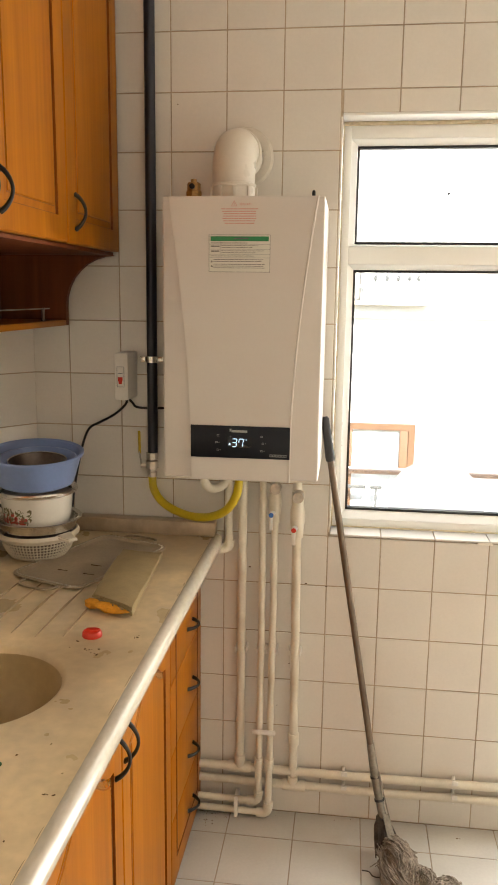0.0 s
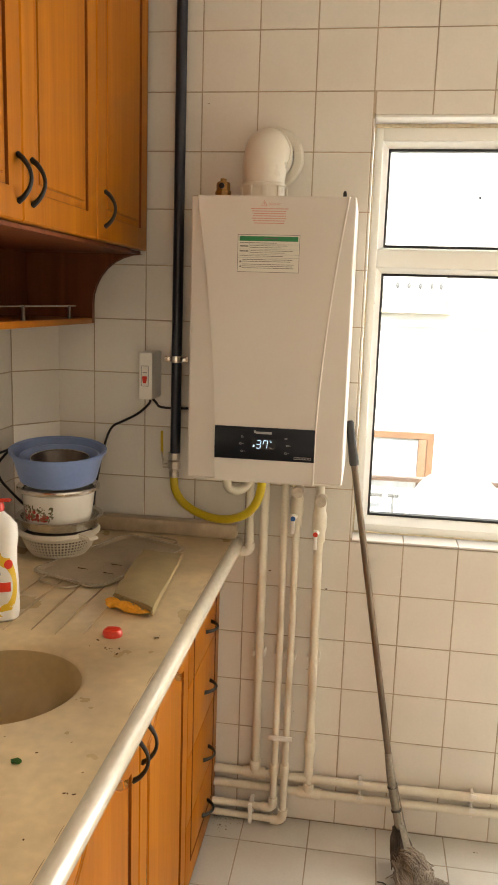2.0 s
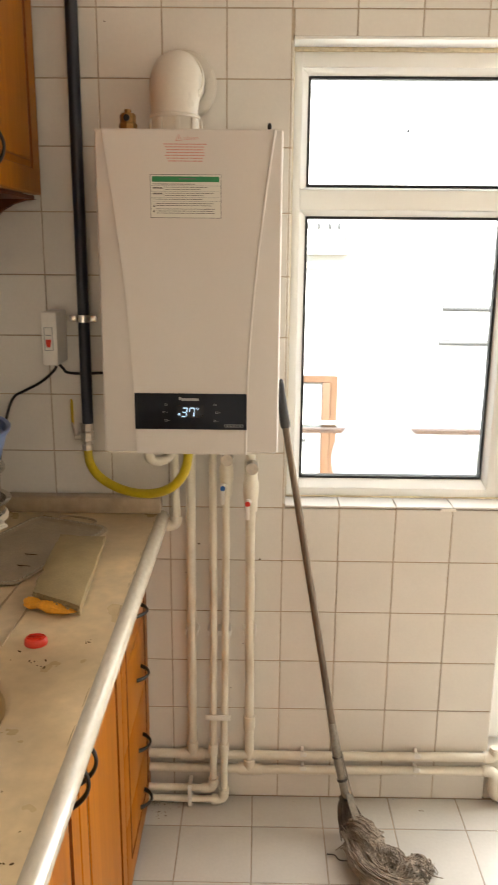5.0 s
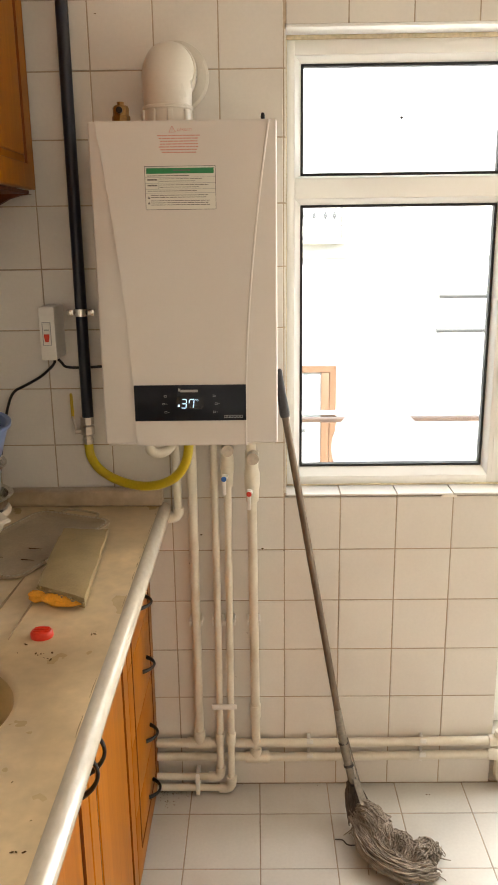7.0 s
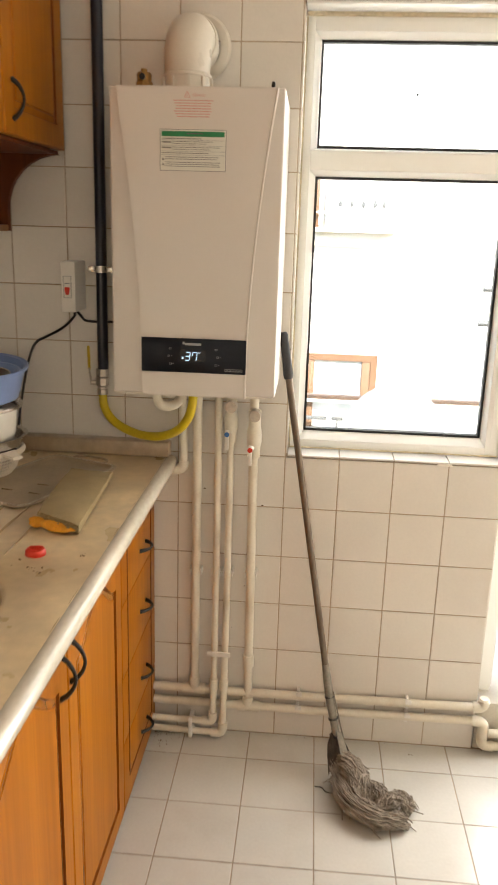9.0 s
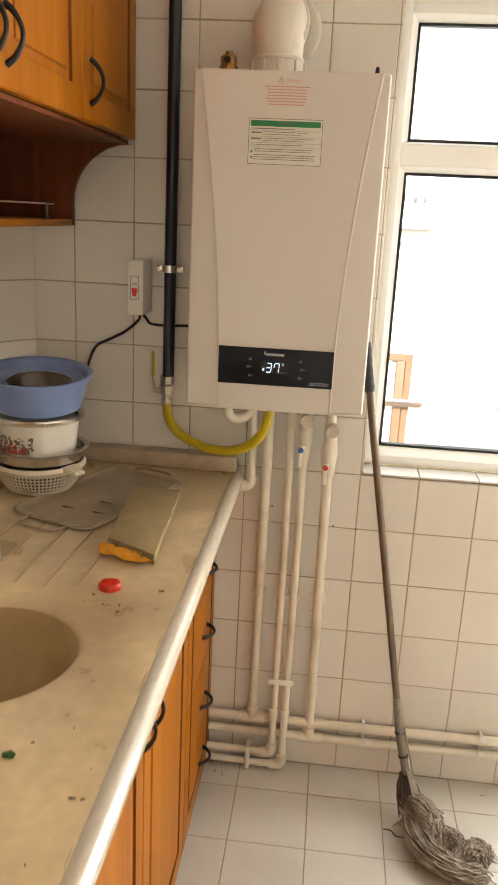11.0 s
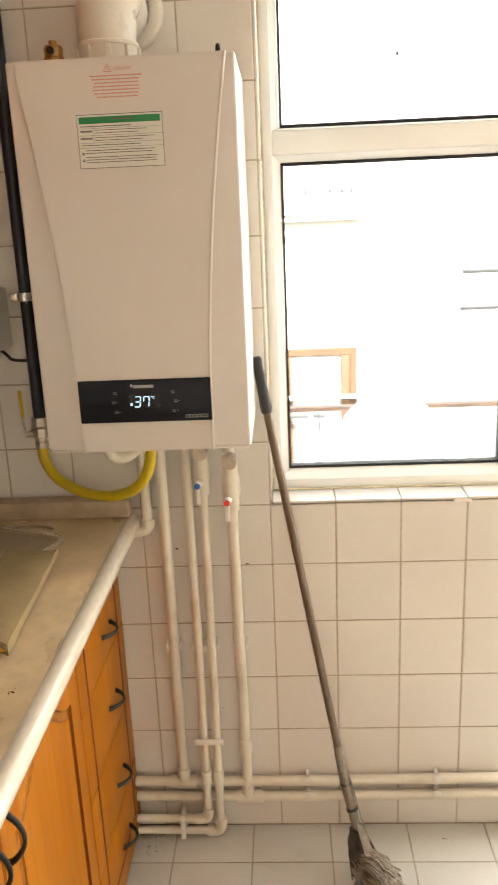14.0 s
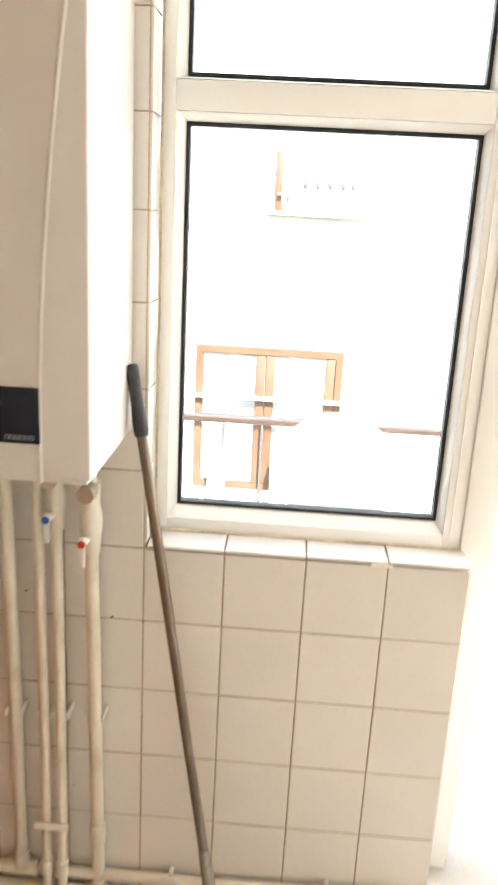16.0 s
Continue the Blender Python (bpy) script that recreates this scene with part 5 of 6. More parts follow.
def build_stack():
    b = thing("colander", (SX, SY, 0.90), "white plastic colander with slotted sides on the worktop", "colander")
    base = part("rim", lathe([(0.094, 0.052), (0.103, 0.058), (0.108, 0.060), (0.1095, 0.066), (0.104, 0.074), (0.099, 0.072), (0.094, 0.060)], (SX, SY, 0.9005), 56), M_COLANDER, b)
    part("bottom", lathe([(0, 0.0), (0.062, 0.0), (0.074, 0.006), (0.070, 0.009), (0.058, 0.004), (0, 0.004)], (SX, SY, 0.9005), 40), M_COLANDER, b)
    bm = bmesh.new()
    for k in range(66):
        a = 2 * math.pi * k / 66
        tube([(SX + r * math.cos(a), SY + r * math.sin(a), 0.9005 + h) for r, h in ((0.072, 0.004), (0.084, 0.020), (0.092, 0.038), (0.098, 0.058))], 0.0021, 5, bm)
    for r, h in ((0.0775, 0.0105), (0.0838, 0.0195), (0.0872, 0.0280), (0.0905, 0.0365), (0.0935, 0.0450), (0.0965, 0.0535)):
        ring = [(SX + r * math.cos(a), SY + r * math.sin(a), 0.9005 + h) for a in (2 * math.pi * k / 48 for k in range(49))]
        tube(ring, 0.0017, 5, bm)
    part("lattice", bm, M_COLANDER, b, "white lattice sides", kind="stuff")
    # lining added inside so that the lattice openings look dark
    part("liner", lathe([(0, 0.0045), (0.058, 0.0045), (0.068, 0.008), (0.080, 0.022), (0.088, 0.042), (0.092, 0.054), (0.090, 0.054), (0.078, 0.022), (0.056, 0.007), (0, 0.007)], (SX, SY, 0.9008), 40),
         M_PAN, b, "dark lining behind the lattice")
    d = Vector((0.885, -0.465, 0)).normalized()
    p = Vector((SX, SY, 0.968))
    n = Vector((-d.y, d.x, 0))
    grip = part("grip", slab([p + d * 0.096 + n * 0.026, p + d * 0.096 - n * 0.026, p + d * 0.134 - n * 0.015 - Vector((0, 0, 0.008)), p + d * 0.134 + n * 0.015 - Vector((0, 0, 0.008))],
                             (0, 0, 0.0085), bevel=0.003), M_COLANDER, b, "white flat grip")
    part("lip", tube([p + d * 0.131 + n * 0.015 - Vector((0, 0, 0.005)), p + d * 0.131 - n * 0.015 - Vector((0, 0, 0.005))], 0.0042, 10), M_COLANDER, grip)
    t = thing("steel_dish", (SX, SY, 0.975), "shallow stainless steel dish stacked on the colander", "dish")
    part("dish", lathe([(0, 0.0), (0.086, 0.0), (0.0985, 0.004), (0.1045, 0.024), (0.1135, 0.028), (0.1145, 0.0305), (0.112, 0.032), (0.102, 0.029), (0.095, 0.007), (0.084, 0.003), (0, 0.003)], (SX + 0.003, SY, 0.9765), 56), M_STEEL, t)
    e = thing("enamel_pot", (SX, SY, 0.98), "white enamel pot with a printed rose garland and steel rim", "pot")
    pot = part("pot", lathe([(0, 0), (0.070, 0), (0.081, 0.006), (0.088, 0.030), (0.0950, 0.092), (0.0930, 0.092), (0.086, 0.030), (0.078, 0.008), (0, 0.004)], (SX, SY, 0.9802), 56), M_ENAMEL, e)
    part("steel_rim", lathe([(0.0925, 0.0), (0.101, 0.002), (0.1075, 0.006), (0.1085, 0.012), (0.106, 0.016), (0.098, 0.012), (0.0925, 0.008)], (SX, SY, 1.0724), 56), M_STEEL, pot)
    rnd = random.Random(5)
    for name, mat, count in (("printed_leaf", M_LEAFG, 90), ("printed_rose", M_ROSE, 24)):
        bm = bmesh.new()
        for k in range(count):
            a = radians(-142 + 64 * rnd.random() * (1 if name == "printed_leaf" else 0.9) + (0 if name == "printed_leaf" else 3))
            h = 0.027 + (0.038 if name == "printed_leaf" else 0.026) * rnd.random()
            r = 0.088 + (h - 0.030) * 0.113 + 0.0004 if h > 0.030 else 0.081 + (h - 0.006) * 0.292 + 0.0004
            c = Vector((SX + r * math.cos(a), SY + r * math.sin(a), 0.9802 + h))
            s = (0.0036 if name == "printed_leaf" else 0.0042) * (0.6 + 0.8 * rnd.random())
            tang, up = Vector((-math.sin(a), math.cos(a), 0)), Vector((0, 0, 1))
            th = rnd.random() * 3.1
            u, v = tang * math.cos(th) + up * math.sin(th), -tang * math.sin(th) + up * math.cos(th)
            q = 0.45 if name == "printed_leaf" else 0.9
            slab([c + s * (math.cos(w) * u * 1.3 + math.sin(w) * v * q) for w in (2 * math.pi * i / 7 for i in range(7))], Vector((math.cos(a), math.sin(a), 0)) * 0.0005, bm)
        part(name, bm, mat, pot, "printed garland", smooth=False)
    bs = thing("blue_basin", (SX, SY, 1.07), "powder blue plastic basin on top of the stack", "basin")
    part("basin", lathe([(0, 0), (0.092, 0), (0.099, 0.004), (0.113, 0.054), (0.1185, 0.074), (0.1250, 0.076), (0.1262, 0.083), (0.1225, 0.085), (0.116, 0.081), (0.111, 0.054), (0.096, 0.008), (0, 0.004)],
                        (SX, SY, 1.0925), 64), M_BASIN, bs)
    inner = thing("inner_basin", (SX, SY, 1.076), "smaller blue plastic basin nested in the larger one", "basin")
    part("basin", lathe([(0, 0.0), (0.074, 0.0), (0.080, 0.004), (0.094, 0.056), (0.102, 0.058), (0.1035, 0.063), (0.098, 0.064), (0.091, 0.054), (0.076, 0.006), (0, 0.004)], (SX + 0.006, SY - 0.002, 1.0970), 56), M_BASIN, inner)
    pan = thing("steel_bowl", (SX, SY, 1.08), "stainless steel bowl inside the blue basins", "bowl")
    # bowl in dark steel, its rim in bright steel
    part("bowl", lathe([(0, 0), (0.05, 0), (0.064, 0.01), (0.072, 0.046), (0.0755, 0.048), (0.0765, 0.050), (0.0745, 0.051), (0.070, 0.047), (0.061, 0.012), (0.048, 0.003), (0, 0.003)], (SX + 0.006, SY - 0.002, 1.1015), 48), M_PAN, pan)
    part("rim", lathe([(0.0740, 0.0495), (0.0768, 0.0495), (0.0776, 0.0512), (0.0764, 0.0528), (0.0742, 0.0522)], (SX + 0.006, SY - 0.002, 1.1015), 48), M_STEEL, pan, "bright steel rim")
    for ob in (bs, inner, pan):
        tip(ob, 5.5, 0.009)


def tip(ob, degrees, lift):
    """Leans a thing of the stack a little towards the room."""
    ob.matrix_basis = Matrix.Translation(ob.location + Vector((0, 0, lift))) @ Matrix.Rotation(radians(degrees), 4, Vector((0.93, 0.37, 0)))


def build_tray():
    t = thing("metal_tray", (-0.62, 2.03, 0.902), "scratched aluminium tray with wire handles lying on the worktop", "tray")
    a, b, d = Vector((-0.785, 1.900, 0)), Vector((-0.570, 1.815, 0)), Vector((-0.640, 2.240, 0))
    u, v = b - a, d - a
    lu, lv = u.length, v.length
    u.normalize()
    v = (v - u * v.dot(u)).normalized()
    o = (a + b) / 2

    def rounded(hw, hl, rr, z, n=6):
        pts = []
        for cx, cy, s in ((hw - rr, rr, -90), (hw - rr, 2 * hl - rr, 0), (-hw + rr, 2 * hl - rr, 90), (-hw + rr, rr, 180)):
            for k in range(n + 1):
                w = radians(s + 90 * k / n)
                p = o + u * (cx + rr * math.cos(w)) + v * (cy + rr * math.sin(w))
                pts.append(Vector((p.x, p.y, z)))
        return pts

    bm = bmesh.new()
    hw, hl = 0.114, 0.192
    loops = []
    for ins, z in ((0.0, 0.9052), (0.0, 0.9075), (0.003, 0.9085), (0.014, 0.9070), (0.018, 0.9035), (0.020, 0.9030)):
        pts = rounded(hw - ins, hl - ins, 0.036 - ins * 0.8, z)
        pts = [p + v * ins for p in pts]
        loops.append([bm.verts.new(p) for p in pts])
    under = [bm.verts.new(p + v * 0.012 + Vector((0, 0, 0))) for p in rounded(hw - 0.012, hl - 0.012, 0.028, 0.9008)]
    loops.insert(0, under)
    m = len(under)
    for p, q in zip(loops, loops[1:]):
        for k in range(m):
            bm.faces.new((p[k], p[(k + 1) % m], q[(k + 1) % m], q[k]))
    bm.faces.new(loops[0])
    bm.faces.new(loops[-1])
    part("pan", bm, M_TRAY, t)
    bm = bmesh.new()
    edge = rounded(hw - 0.008, hl - 0.008, 0.030, 0.9087, 4)
    edge = [p + v * 0.008 for p in edge]
    for p, q in zip(edge, edge[1:] + edge[:1]):
        n = max(1, int((q - p).length / 0.012))
        for k in range(n):
            c = p.lerp(q, (k + 0.3) / n)
            w = (q - p).normalized()
            tube([c, c + w * min(0.006, (q - p).length * 0.5)], 0.0017, 6, bm)
    part("beading", bm, M_ROLL, t, "pressed bead edging", kind="stuff")
    for base, way in ((o + v * 0.0, -v), (o + v * (2 * hl), v)):
        c = Vector((base.x, base.y, 0.9045))
        pts = [c + u * 0.052, c + u * 0.050 + way * 0.022, c + u * 0.030 + way * 0.034, c - u * 0.030 + way * 0.034, c - u * 0.050 + way * 0.022, c - u * 0.052]
        part("wire_handle", tube(spline(pts, 5), 0.0030, 8), M_TRAY, t, "bent wire handle")
    for k, (s, w, ln) in enumerate(((0.02, 0.16, 0.03), (-0.03, 0.09, 0.028), (0.045, 0.10, 0.03))):
        c = o + u * s + v * w
        part("scratch", tube([(c.x, c.y, 0.9036), (c.x + ln, c.y - 0.004, 0.9036)], [0.0018, 0.0006], 6, flat=0.4), M_CRUMB, t, "dark scratch")


def build_counter_things():
    f = thing("foam_block", (-0.46, 1.84, 0.915), "long faded olive foam block lying across the tray", "sponge")
    q = [Vector(p) for p in ((-0.506, 1.735, 0.918), (-0.406, 1.692, 0.902), (-0.426, 2.055, 0.916), (-0.528, 2.048, 0.918))]
    q[1].z = 0.9045
    q[0].z = 0.9180
    bm = bmesh.new()
    nu, nv = 5, 14
    rnd = random.Random(3)
    top, bot = [], []
    for j in range(nv + 1):
        rt, rb = [], []
        for i in range(nu + 1):
            s, t = i / nu, j / nv
            p = (q[0] * (1 - s) + q[1] * s) * (1 - t) + (q[3] * (1 - s) + q[2] * s) * t
            edge = min(s, 1 - s, t, 1 - t)
            h = 0.021 - 0.001 * t - (0.004 if edge == 0 else 0) + 0.002 * (rnd.random() - 0.5)
            sag = 0.004 * math.sin(3 * t + 2 * s)
            jit = Vector(((rnd.random() - 0.5) * 0.004, (rnd.random() - 0.5) * 0.004, 0))
            rt.append(bm.verts.new(p + Vector((0, 0, h + sag)) + jit))
            rb.append(bm.verts.new(p + jit * 0.5))
        top.append(rt)
        bot.append(rb)
    for j in range(nv):
        for i in range(nu):
            bm.faces.new((top[j][i], top[j][i + 1], top[j + 1][i + 1], top[j + 1][i]))
            bm.faces.new((bot[j][i], bot[j + 1][i], bot[j + 1][i + 1], bot[j][i + 1]))
        for c in (0, nu):
            bm.faces.new((top[j][c], top[j + 1][c], bot[j + 1][c], bot[j][c]))
    for i in range(nu):
        for j in (0, nv):
            bm.faces.new((top[j][i], top[j][i + 1], bot[j][i + 1], bot[j][i]))
    part("block", bm, M_SPONGE, f)
    bm = bmesh.new()
    for k in range(26):
        c = q[0].lerp(q[1], (k + rnd.random() * 0.7) / 26) + Vector((0.002 * rnd.gauss(0, 1), -0.001 + 0.003 * rnd.gauss(0, 1), 0.010 + 0.005 * rnd.random()))
        bmesh.ops.create_icosphere(bm, subdivisions=1, radius=0.002 + 0.002 * rnd.random(), matrix=Matrix.Translation(c) @ Matrix.Rotation(rnd.random() * 3, 4, "Z") @ Matrix.Diagonal((1.3, 0.8, 0.8, 1)))
    part("torn_end", bm, M_SPONGE, f, "ragged torn end", kind="stuff")
    g = thing("orange_sponge", (-0.47, 1.665, 0.90), "torn orange sponge under the end of the foam block", "sponge")
    bm = bmesh.new()
    for at, size, turn in (((-0.504, 1.728, 0.9135), (0.021, 0.013, 0.0125), -10), ((-0.458, 1.711, 0.9125), (0.047, 0.014, 0.0115), -19)):
        made = bmesh.ops.create_icosphere(bm, subdivisions=3, radius=1.0)
        m = Matrix.Translation(at) @ Matrix.Rotation(radians(turn), 4, "Z") @ Matrix.Diagonal((*size, 1))
        for v in made["verts"]:
            c = v.co.copy()
            c *= 1 + 0.22 * noise.noise(c * 2.3 + Vector(at) * 40) + 0.08 * noise.noise(c * 7)
            c.z *= 1.0 - 0.45 * max(0.0, c.x)
            v.co = m @ c
            v.co.z = max(0.9006, v.co.z)
    part("foam", bm, M_ORANGE, g)
    c = thing("bottle_cap", (-0.462, 1.603, 0.90), "red plastic bottle cap lying on the worktop", "cap")
    part("cap", lathe([(0, 0), (0.0200, 0), (0.0208, 0.002), (0.0200, 0.009), (0.0175, 0.0125), (0.010, 0.0135), (0, 0.0135)], (-0.462, 1.592, 0.9003), 36, squash=0.92), M_RED, c)
    for k in range(3):
        part("rib", tube([(-0.475, 1.585 + 0.007 * k, 0.9140), (-0.449, 1.586 + 0.007 * k, 0.9140)], 0.0013, 6), M_RED, c)
    s = thing("green_scrap", (-0.46, 1.135, 0.90), "small dark green leaf scrap on the worktop", "scrap")
    part("leaf", slab([(-0.458 + 0.0085 * math.cos(w), 1.135 + 0.0060 * math.sin(w), 0.9004 + 0.002 * math.cos(2 * w) ** 2) for w in (2 * math.pi * k / 12 for k in range(12))], (0, 0, 0.0025)), M_GREENCAP, s)
    bits = thing("crumbs", (-0.45, 1.5, 0.90), "dark dried crumbs and food bits scattered on worktop", "crumbs", kind="stuff")
    bm, rnd = bmesh.new(), random.Random(11)
    spots = [(-0.448, 1.528, 6, 0.007), (-0.478, 1.535, 2, 0.008), (-0.43, 1.51, 3, 0.006), (-0.352, 1.075, 7, 0.016), (-0.52, 1.185, 4, 0.006), (-0.40, 1.16, 3, 0.03), (-0.372, 1.60, 4, 0.006),
             (-0.55, 1.0, 4, 0.12)]
    for x, y, count, spread in spots:
        for k in range(count):
            px, py = x + rnd.gauss(0, spread), y + rnd.gauss(0, spread)
            if math.hypot(px + 0.600, py - 1.367) < 0.165 or px > -0.346 or px < -0.84:
                continue
            r = 0.0008 + 0.0015 * rnd.random() ** 2
            bmesh.ops.create_icosphere(bm, subdivisions=1, radius=r, matrix=Matrix.Translation((px, py, 0.9004 + r * 0.3)) @ Matrix.Rotation(rnd.random() * 3, 4, "Z") @ Matrix.Diagonal((1.2 + 1.4 * rnd.random(), 0.9, 0.4, 1)))
    part("bits", bm, M_CRUMB, bits, kind="stuff")


def build_bottle():
    x, y, z = -0.724, 1.628, 0.9003
    b = thing("soap_bottle", (x, y, 0.90), "white washing-up bottle with yellow label and red cap", "bottle")
    k = 1.13
    prof = [(0, 0), (0.026, 0), (0.0305, 0.004), (0.0325, 0.02), (0.0315, 0.07), (0.0295, 0.110), (0.0300, 0.140), (0.0325, 0.165), (0.0310, 0.182), (0.024, 0.196), (0.015, 0.204), (0.012, 0.208), (0, 0.208)]
    prof = [(r * (1.36 if h < 0.19 else 1.2), h * k) for r, h in prof]
    body = part("body", lathe(prof, (x, y, z), 48, squash=0.72), M_WHITEPL, b)
    part("cap", lathe([(0, 0.2352), (0.0150, 0.2352), (0.0155, 0.244), (0.012, 0.255), (0.0085, 0.259), (0, 0.260)], (x, y, z), 24), M_RED, b, "red flip cap")
    part("spout", slab([(x - 0.004, y - 0.005, z + 0.253), (x + 0.032, y - 0.008, z + 0.258), (x + 0.033, y + 0.001, z + 0.2585), (x - 0.004, y + 0.006, z + 0.254)], (0, 0, 0.006), bevel=0.002), M_RED, b)

    def patch(name, a0, a1, z0, z1, lift, mat, oval=True, label=""):
        z0, z1 = z0 * k, z1 * k
        bm, n = bmesh.new(), 28
        zc, hz, ac, ha = (z0 + z1) / 2, (z1 - z0) / 2, radians((a0 + a1) / 2), radians((a1 - a0) / 2)

        def on(a, h):
            i = max(q for q in range(len(prof) - 1) if prof[q][1] <= h)
            (r0, h0), (r1, h1) = prof[i], prof[i + 1]
            r = r0 + (r1 - r0) * (h - h0) / max(1e-6, h1 - h0) + lift
            return bm.verts.new((x + r * math.cos(a), y + 0.72 * r * math.sin(a), z + h))

        rows = []
        for j in range(11):
            h = zc + hz * (j / 5 - 1) * 0.999
            w = ha * (math.sqrt(max(0.02, 1 - (j / 5 - 1) ** 2)) if oval else 1)
            rows.append([on(ac + w * (i / 6 - 1), h) for i in range(13)])
        for p, q in zip(rows, rows[1:]):
            for i in range(12):
                bm.faces.new((p[i], p[i + 1], q[i + 1], q[i]))
        return part(name, bm, mat, body, label)

    patch("label", -138, -8, 0.012, 0.135, 0.0004, M_LABELY, label="yellow oval label")
    patch("label_field", -122, -28, 0.030, 0.112, 0.0008, M_ENAMEL, label="white drop-shaped field")
    patch("maker_mark", -112, -36, 0.060, 0.078, 0.0012, M_RED, False, "red logo bar")
    patch("leaf_mark", -92, -65, 0.086, 0.104, 0.0012, M_LEAFG, True, "green drop mark")
    patch("seal_mark", -54, -24, 0.103, 0.121, 0.0014, M_RED, True, "round red seal")
    patch("orange_mark", -112, -66, 0.020, 0.036, 0.0012, M_ORANGE, True, "orange printed fruit")


def build_mop():
    m = thing("string_mop", (0.25, 2.10, 0.0), "grey string mop, scuffed pole leaning against the wall", "mop")
    top, grip, joint, neck = Vector((-0.018, 2.302, 1.264)), Vector((0.002, 2.296, 1.140)), Vector((0.160, 2.236, 0.225)), Vector((0.188, 2.205, 0.100))
    part("pole", tube([grip + (top - grip) * 0.3, grip, grip.lerp(joint, 0.5), joint], [0.0095, 0.0095, 0.0095, 0.0095], 16), M_POLE, m, "scuffed grey metal pole")
    part("grip", tube([top, top.lerp(grip, 0.04), top.lerp(grip, 0.5), top.lerp(grip, 0.92), grip], [0.0080, 0.0112, 0.0116, 0.0136, 0.0120], 18), M_GRIP, m, "dark grey grip")
    part("socket", tube([joint.lerp(grip, 0.10), joint.lerp(grip, 0.02), joint.lerp(neck, 0.25), joint.lerp(neck, 0.6), neck], [0.0105, 0.0125, 0.0130, 0.0115, 0.011], 16), M_SOCKET, m)
    part("clip_wire", tube(spline([joint + Vector((0.012, -0.008, 0.01)), joint.lerp(neck, 0.6) + Vector((0.018, -0.01, 0)), neck + Vector((0.026, -0.022, -0.012))], 5), 0.0022, 8), M_SOCKET, m)
    part("back_plate", slab([neck + Vector((-0.004, -0.008, 0.026)), neck + Vector((0.012, -0.010, 0.024)), Vector((0.229, 2.128, 0.074)), Vector((0.205, 2.124, 0.074))], (0, -0.003, 0.004), bevel=0.0012), M_SOCKET, m, "dull metal plate")
    for s in (0.05, 0.55, 0.95):
        c = joint.lerp(neck, s)
        part("ring", tube([c, c + (neck - joint).normalized() * 0.006], 0.0142, 16), M_GRIP, m, "dark plastic ring")
    way = (neck - joint).normalized()
    part("head_clamp", tube([neck - way * 0.02, neck + way * 0.02, neck + way * 0.060], [0.012, 0.018, 0.022], 20, flat=0.6), M_MOPDARK, m, "dark plastic clamp")
    bm, rnd = bmesh.new(), random.Random(21)
    # four bundles of strings fall from the clamp and curl over the floor
    bundles = (
        (330, 0.040, 0.020, ((0.200, 2.160, 0.058), (0.210, 2.090, 0.046), (0.236, 2.018, 0.038), (0.285, 1.985, 0.030), (0.332, 1.990, 0.022), (0.362, 2.008, 0.014))),
        (240, 0.032, 0.018, ((0.205, 2.150, 0.078), (0.232, 2.112, 0.076), (0.254, 2.066, 0.056), (0.262, 2.014, 0.028))),
        (150, 0.024, 0.018, ((0.256, 2.020, 0.040), (0.284, 2.046, 0.056), (0.306, 2.040, 0.052), (0.326, 2.004, 0.026))),
        (170, 0.024, 0.016, ((0.290, 1.998, 0.036), (0.330, 2.018, 0.050), (0.366, 2.040, 0.040), (0.392, 2.026, 0.012))),
    )
    for count, wide, tall, line in bundles:
        spine = spline(line, 8)
        n = len(spine)
        for k in range(count):
            th, rad = 2 * math.pi * rnd.random(), math.sqrt(rnd.random())
            start = int(n * 0.30 * rnd.random() ** 2)
            last = min(n - 1, start + int((n - start) * (0.55 + 0.5 * rnd.random())))
            ph, wav, amp = rnd.random() * 6, 1.5 + 3.5 * rnd.random(), 0.003 + 0.008 * rnd.random()
            pts = []
            for j in range(13):
                t = start + (last - start) * j / 12
                i = min(n - 2, int(t))
                c, d = spine[i].lerp(spine[i + 1], t - i), (spine[i + 1] - spine[i]).normalized()
                side, f = Vector((-d.y, d.x, 0)).normalized(), t / (n - 1)
                grow = 0.55 + 0.45 * min(1, f * 3)
                q = c + side * (grow * wide * rad * math.cos(th) + amp * math.sin(wav * f * 6 + ph)) + Vector((0, 0, grow * tall * rad * math.sin(th) + amp * 0.7 * math.cos(wav * f * 7 + ph)))
                q += Vector((rnd.gauss(0, 0.0016), rnd.gauss(0, 0.0016), rnd.gauss(0, 0.0016)))
                q.z = max(0.003 + 0.002 * rnd.random(), q.z)
                pts.append(q)
            tube(spline(pts, 2), 0.0014 + 0.0008 * rnd.random(), 5, bm)
    for k in range(40):
        c, a = Vector(bundles[k % 4][3][1 + k % 3]), rnd.random() * 6.28
        r1 = 0.040 + 0.022 * rnd.random()
        tube(spline([Vector((c.x + r * math.cos(a + 0.4 * j), c.y + r * math.sin(a + 0.4 * j), max(0.004, c.z - 0.014 * j))) for j, r in enumerate((0.02, (0.02 + r1) / 2, r1))], 4), 0.0014, 5, bm)
    part("cotton_fringe", bm, M_MOP, m, "dirty grey cotton strings", kind="stuff")
    bm = bmesh.new()
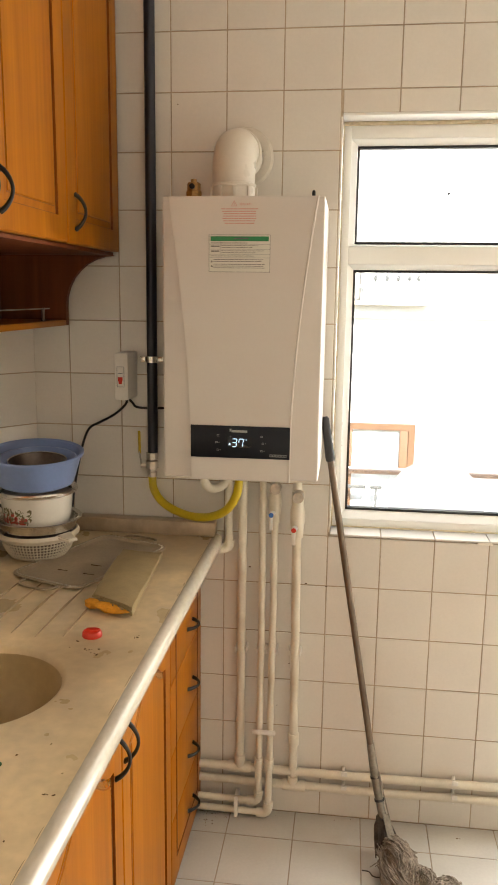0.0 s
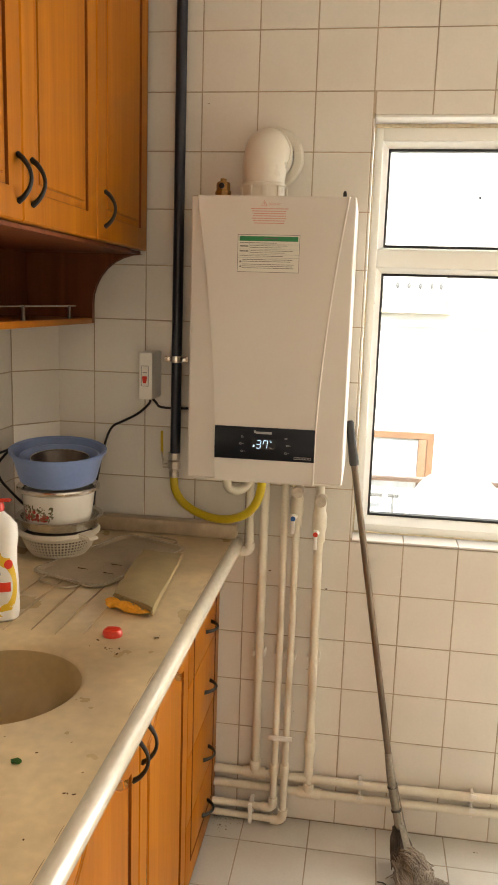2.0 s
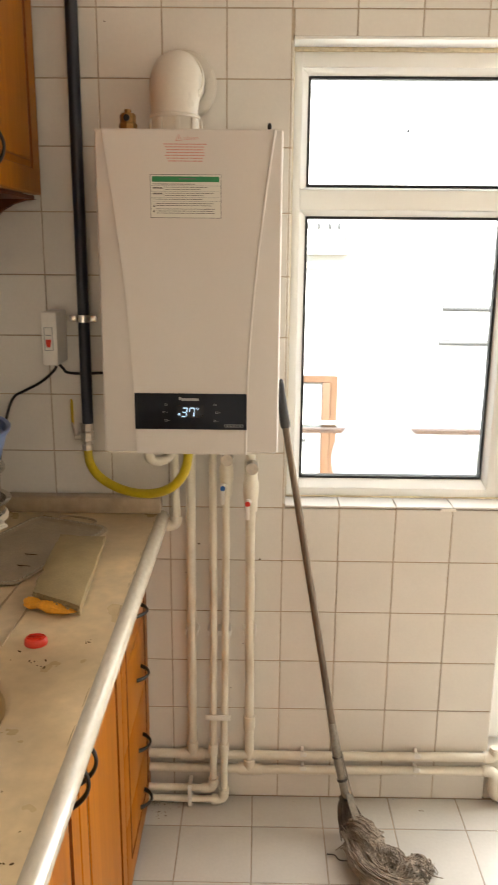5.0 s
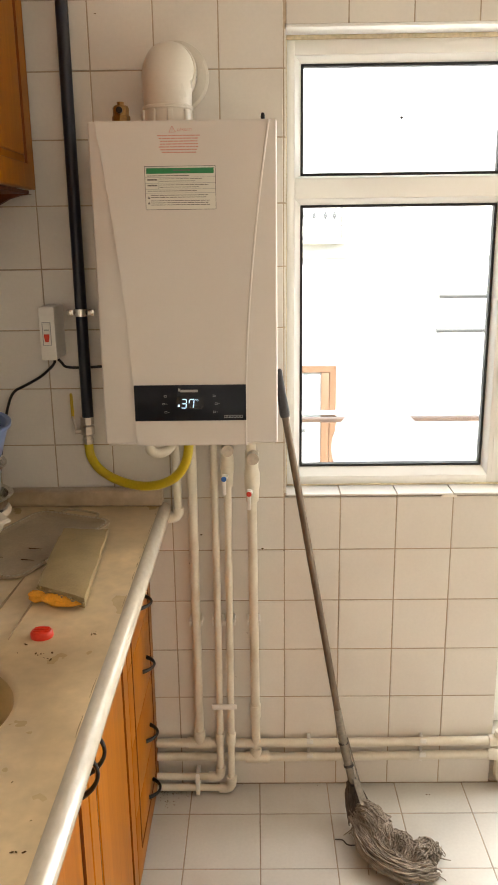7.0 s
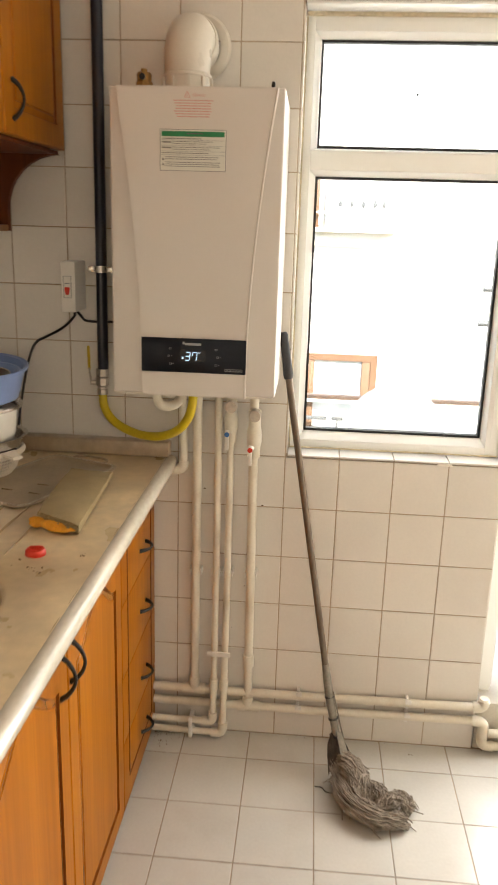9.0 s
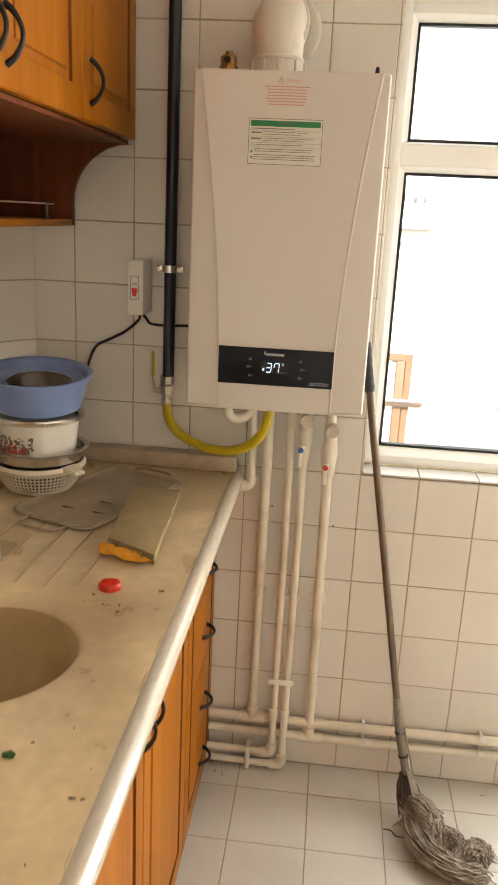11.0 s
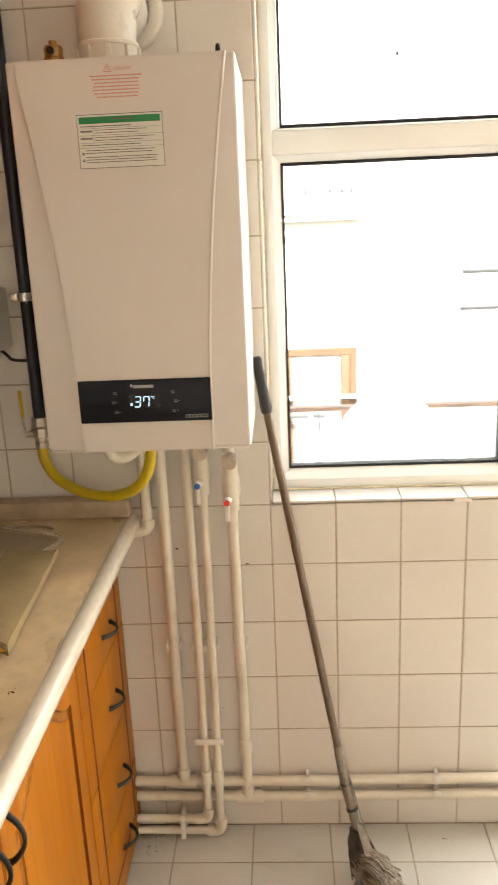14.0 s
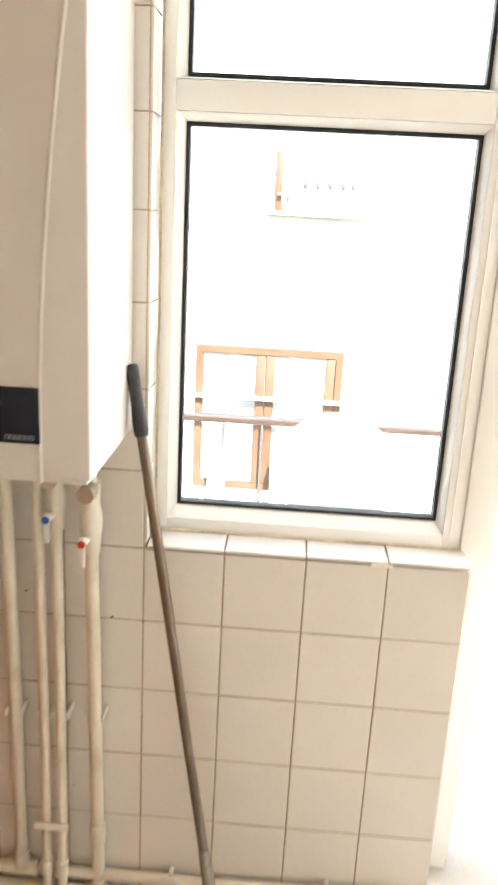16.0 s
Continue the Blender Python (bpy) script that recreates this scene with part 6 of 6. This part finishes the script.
    for k in range(150):
        th, rad = 2 * math.pi * rnd.random(), 0.4 + 0.6 * math.sqrt(rnd.random())
        c0, c1, c2 = Vector((0.186, 2.203, 0.110)), Vector((0.195, 2.168, 0.066)), Vector((0.205, 2.120 + 0.03 * rnd.random(), 0.046))
        pts = []
        for c, w in ((c0, 0.013), (c0.lerp(c1, 0.5), 0.024), (c1, 0.031), (c2, 0.038)):
            q = c + Vector((w * rad * math.cos(th), 0.5 * w * rad * math.sin(th), 0.8 * w * rad * math.sin(th))) + Vector((rnd.gauss(0, 0.002), rnd.gauss(0, 0.002), 0))
            q.z = max(0.006, q.z)
            pts.append(q)
        tube(spline(pts, 3), 0.0012 + 0.0006 * rnd.random(), 5, bm)
    part("sewn_band", bm, M_TUFT, m, "dark dirty tuft where the strings are sewn together", kind="stuff")
    part("loose_string", tube(spline([(0.215, 2.08, 0.012), (0.165, 2.085, 0.005), (0.150, 2.105, 0.0035), (0.130, 2.108, 0.0035)], 6), 0.0018, 6), M_MOPDARK, m)


build_socket()
build_stack()
build_tray()
build_counter_things()
build_bottle()
build_mop()


def build_wall_marks():
    bm = bmesh.new()
    for x, z, r in ((-0.228, 0.800, 0.0026), (-0.262, 0.715, 0.0022), (0.0, 0.752, 0.002), (-0.105, 0.50, 0.0014), (-0.06, 0.757, 0.0025), (-0.14, 0.36, 0.0013), (-0.44, 2.10, 0.0016)):
        bmesh.ops.create_icosphere(bm, subdivisions=1, radius=r, matrix=Matrix.Translation((x, WALL - 0.0004, z)) @ Matrix.Diagonal((1.7, 0.4, 0.8, 1)))
    part("scuff_mark", bm, M_CRUMB, wall_north, "small dark plug holes and scuffs", kind="stuff")
    d = thing("floor_dirt", (0.4, 2.28, 0.0), "dark dried dirt specks along the wall foot", "dirt", kind="stuff")
    bm, rnd = bmesh.new(), random.Random(8)
    for k in range(46, 66):
        x, y = -0.36 + 1.0 * rnd.random(), WALL - 0.008 - 0.02 * rnd.random() ** 2
        if k > 52:
            x, y = -0.36 + 0.10 * rnd.random(), 2.33 - 0.10 * rnd.random()
        if k in (60, 61):
            x, y = 0.415 + 0.008 * (k - 60), 2.285
        r = 0.001 + 0.0022 * rnd.random() ** 2
        bmesh.ops.create_icosphere(bm, subdivisions=1, radius=r * (1.3 if k in (60, 61) else 0.7), matrix=Matrix.Translation((x, y, 0.0006 + r * 0.25)) @ Matrix.Diagonal((1.6, 1, 0.45, 1)))
    part("specks", bm, M_CRUMB, d, kind="stuff")
    bm = bmesh.new()
    for k in range(260):
        x, y = -0.374 + abs(rnd.gauss(0, 0.050)), 2.336 - abs(rnd.gauss(0, 0.028))
        r = 0.0005 + 0.0011 * rnd.random() ** 2
        bmesh.ops.create_icosphere(bm, subdivisions=1, radius=r, matrix=Matrix.Translation((x, y, 0.0006 + r * 0.2)) @ Matrix.Rotation(rnd.random() * 3, 4, "Z") @ Matrix.Diagonal((2.2, 1, 0.35, 1)))
    part("dust", bm, M_GRIME, d, "brown dust in the floor corner", kind="stuff")


build_wall_marks()

# ---- tiles, one by one ----
lay_north()
lay_west()
lay_corner()
lay_floor()
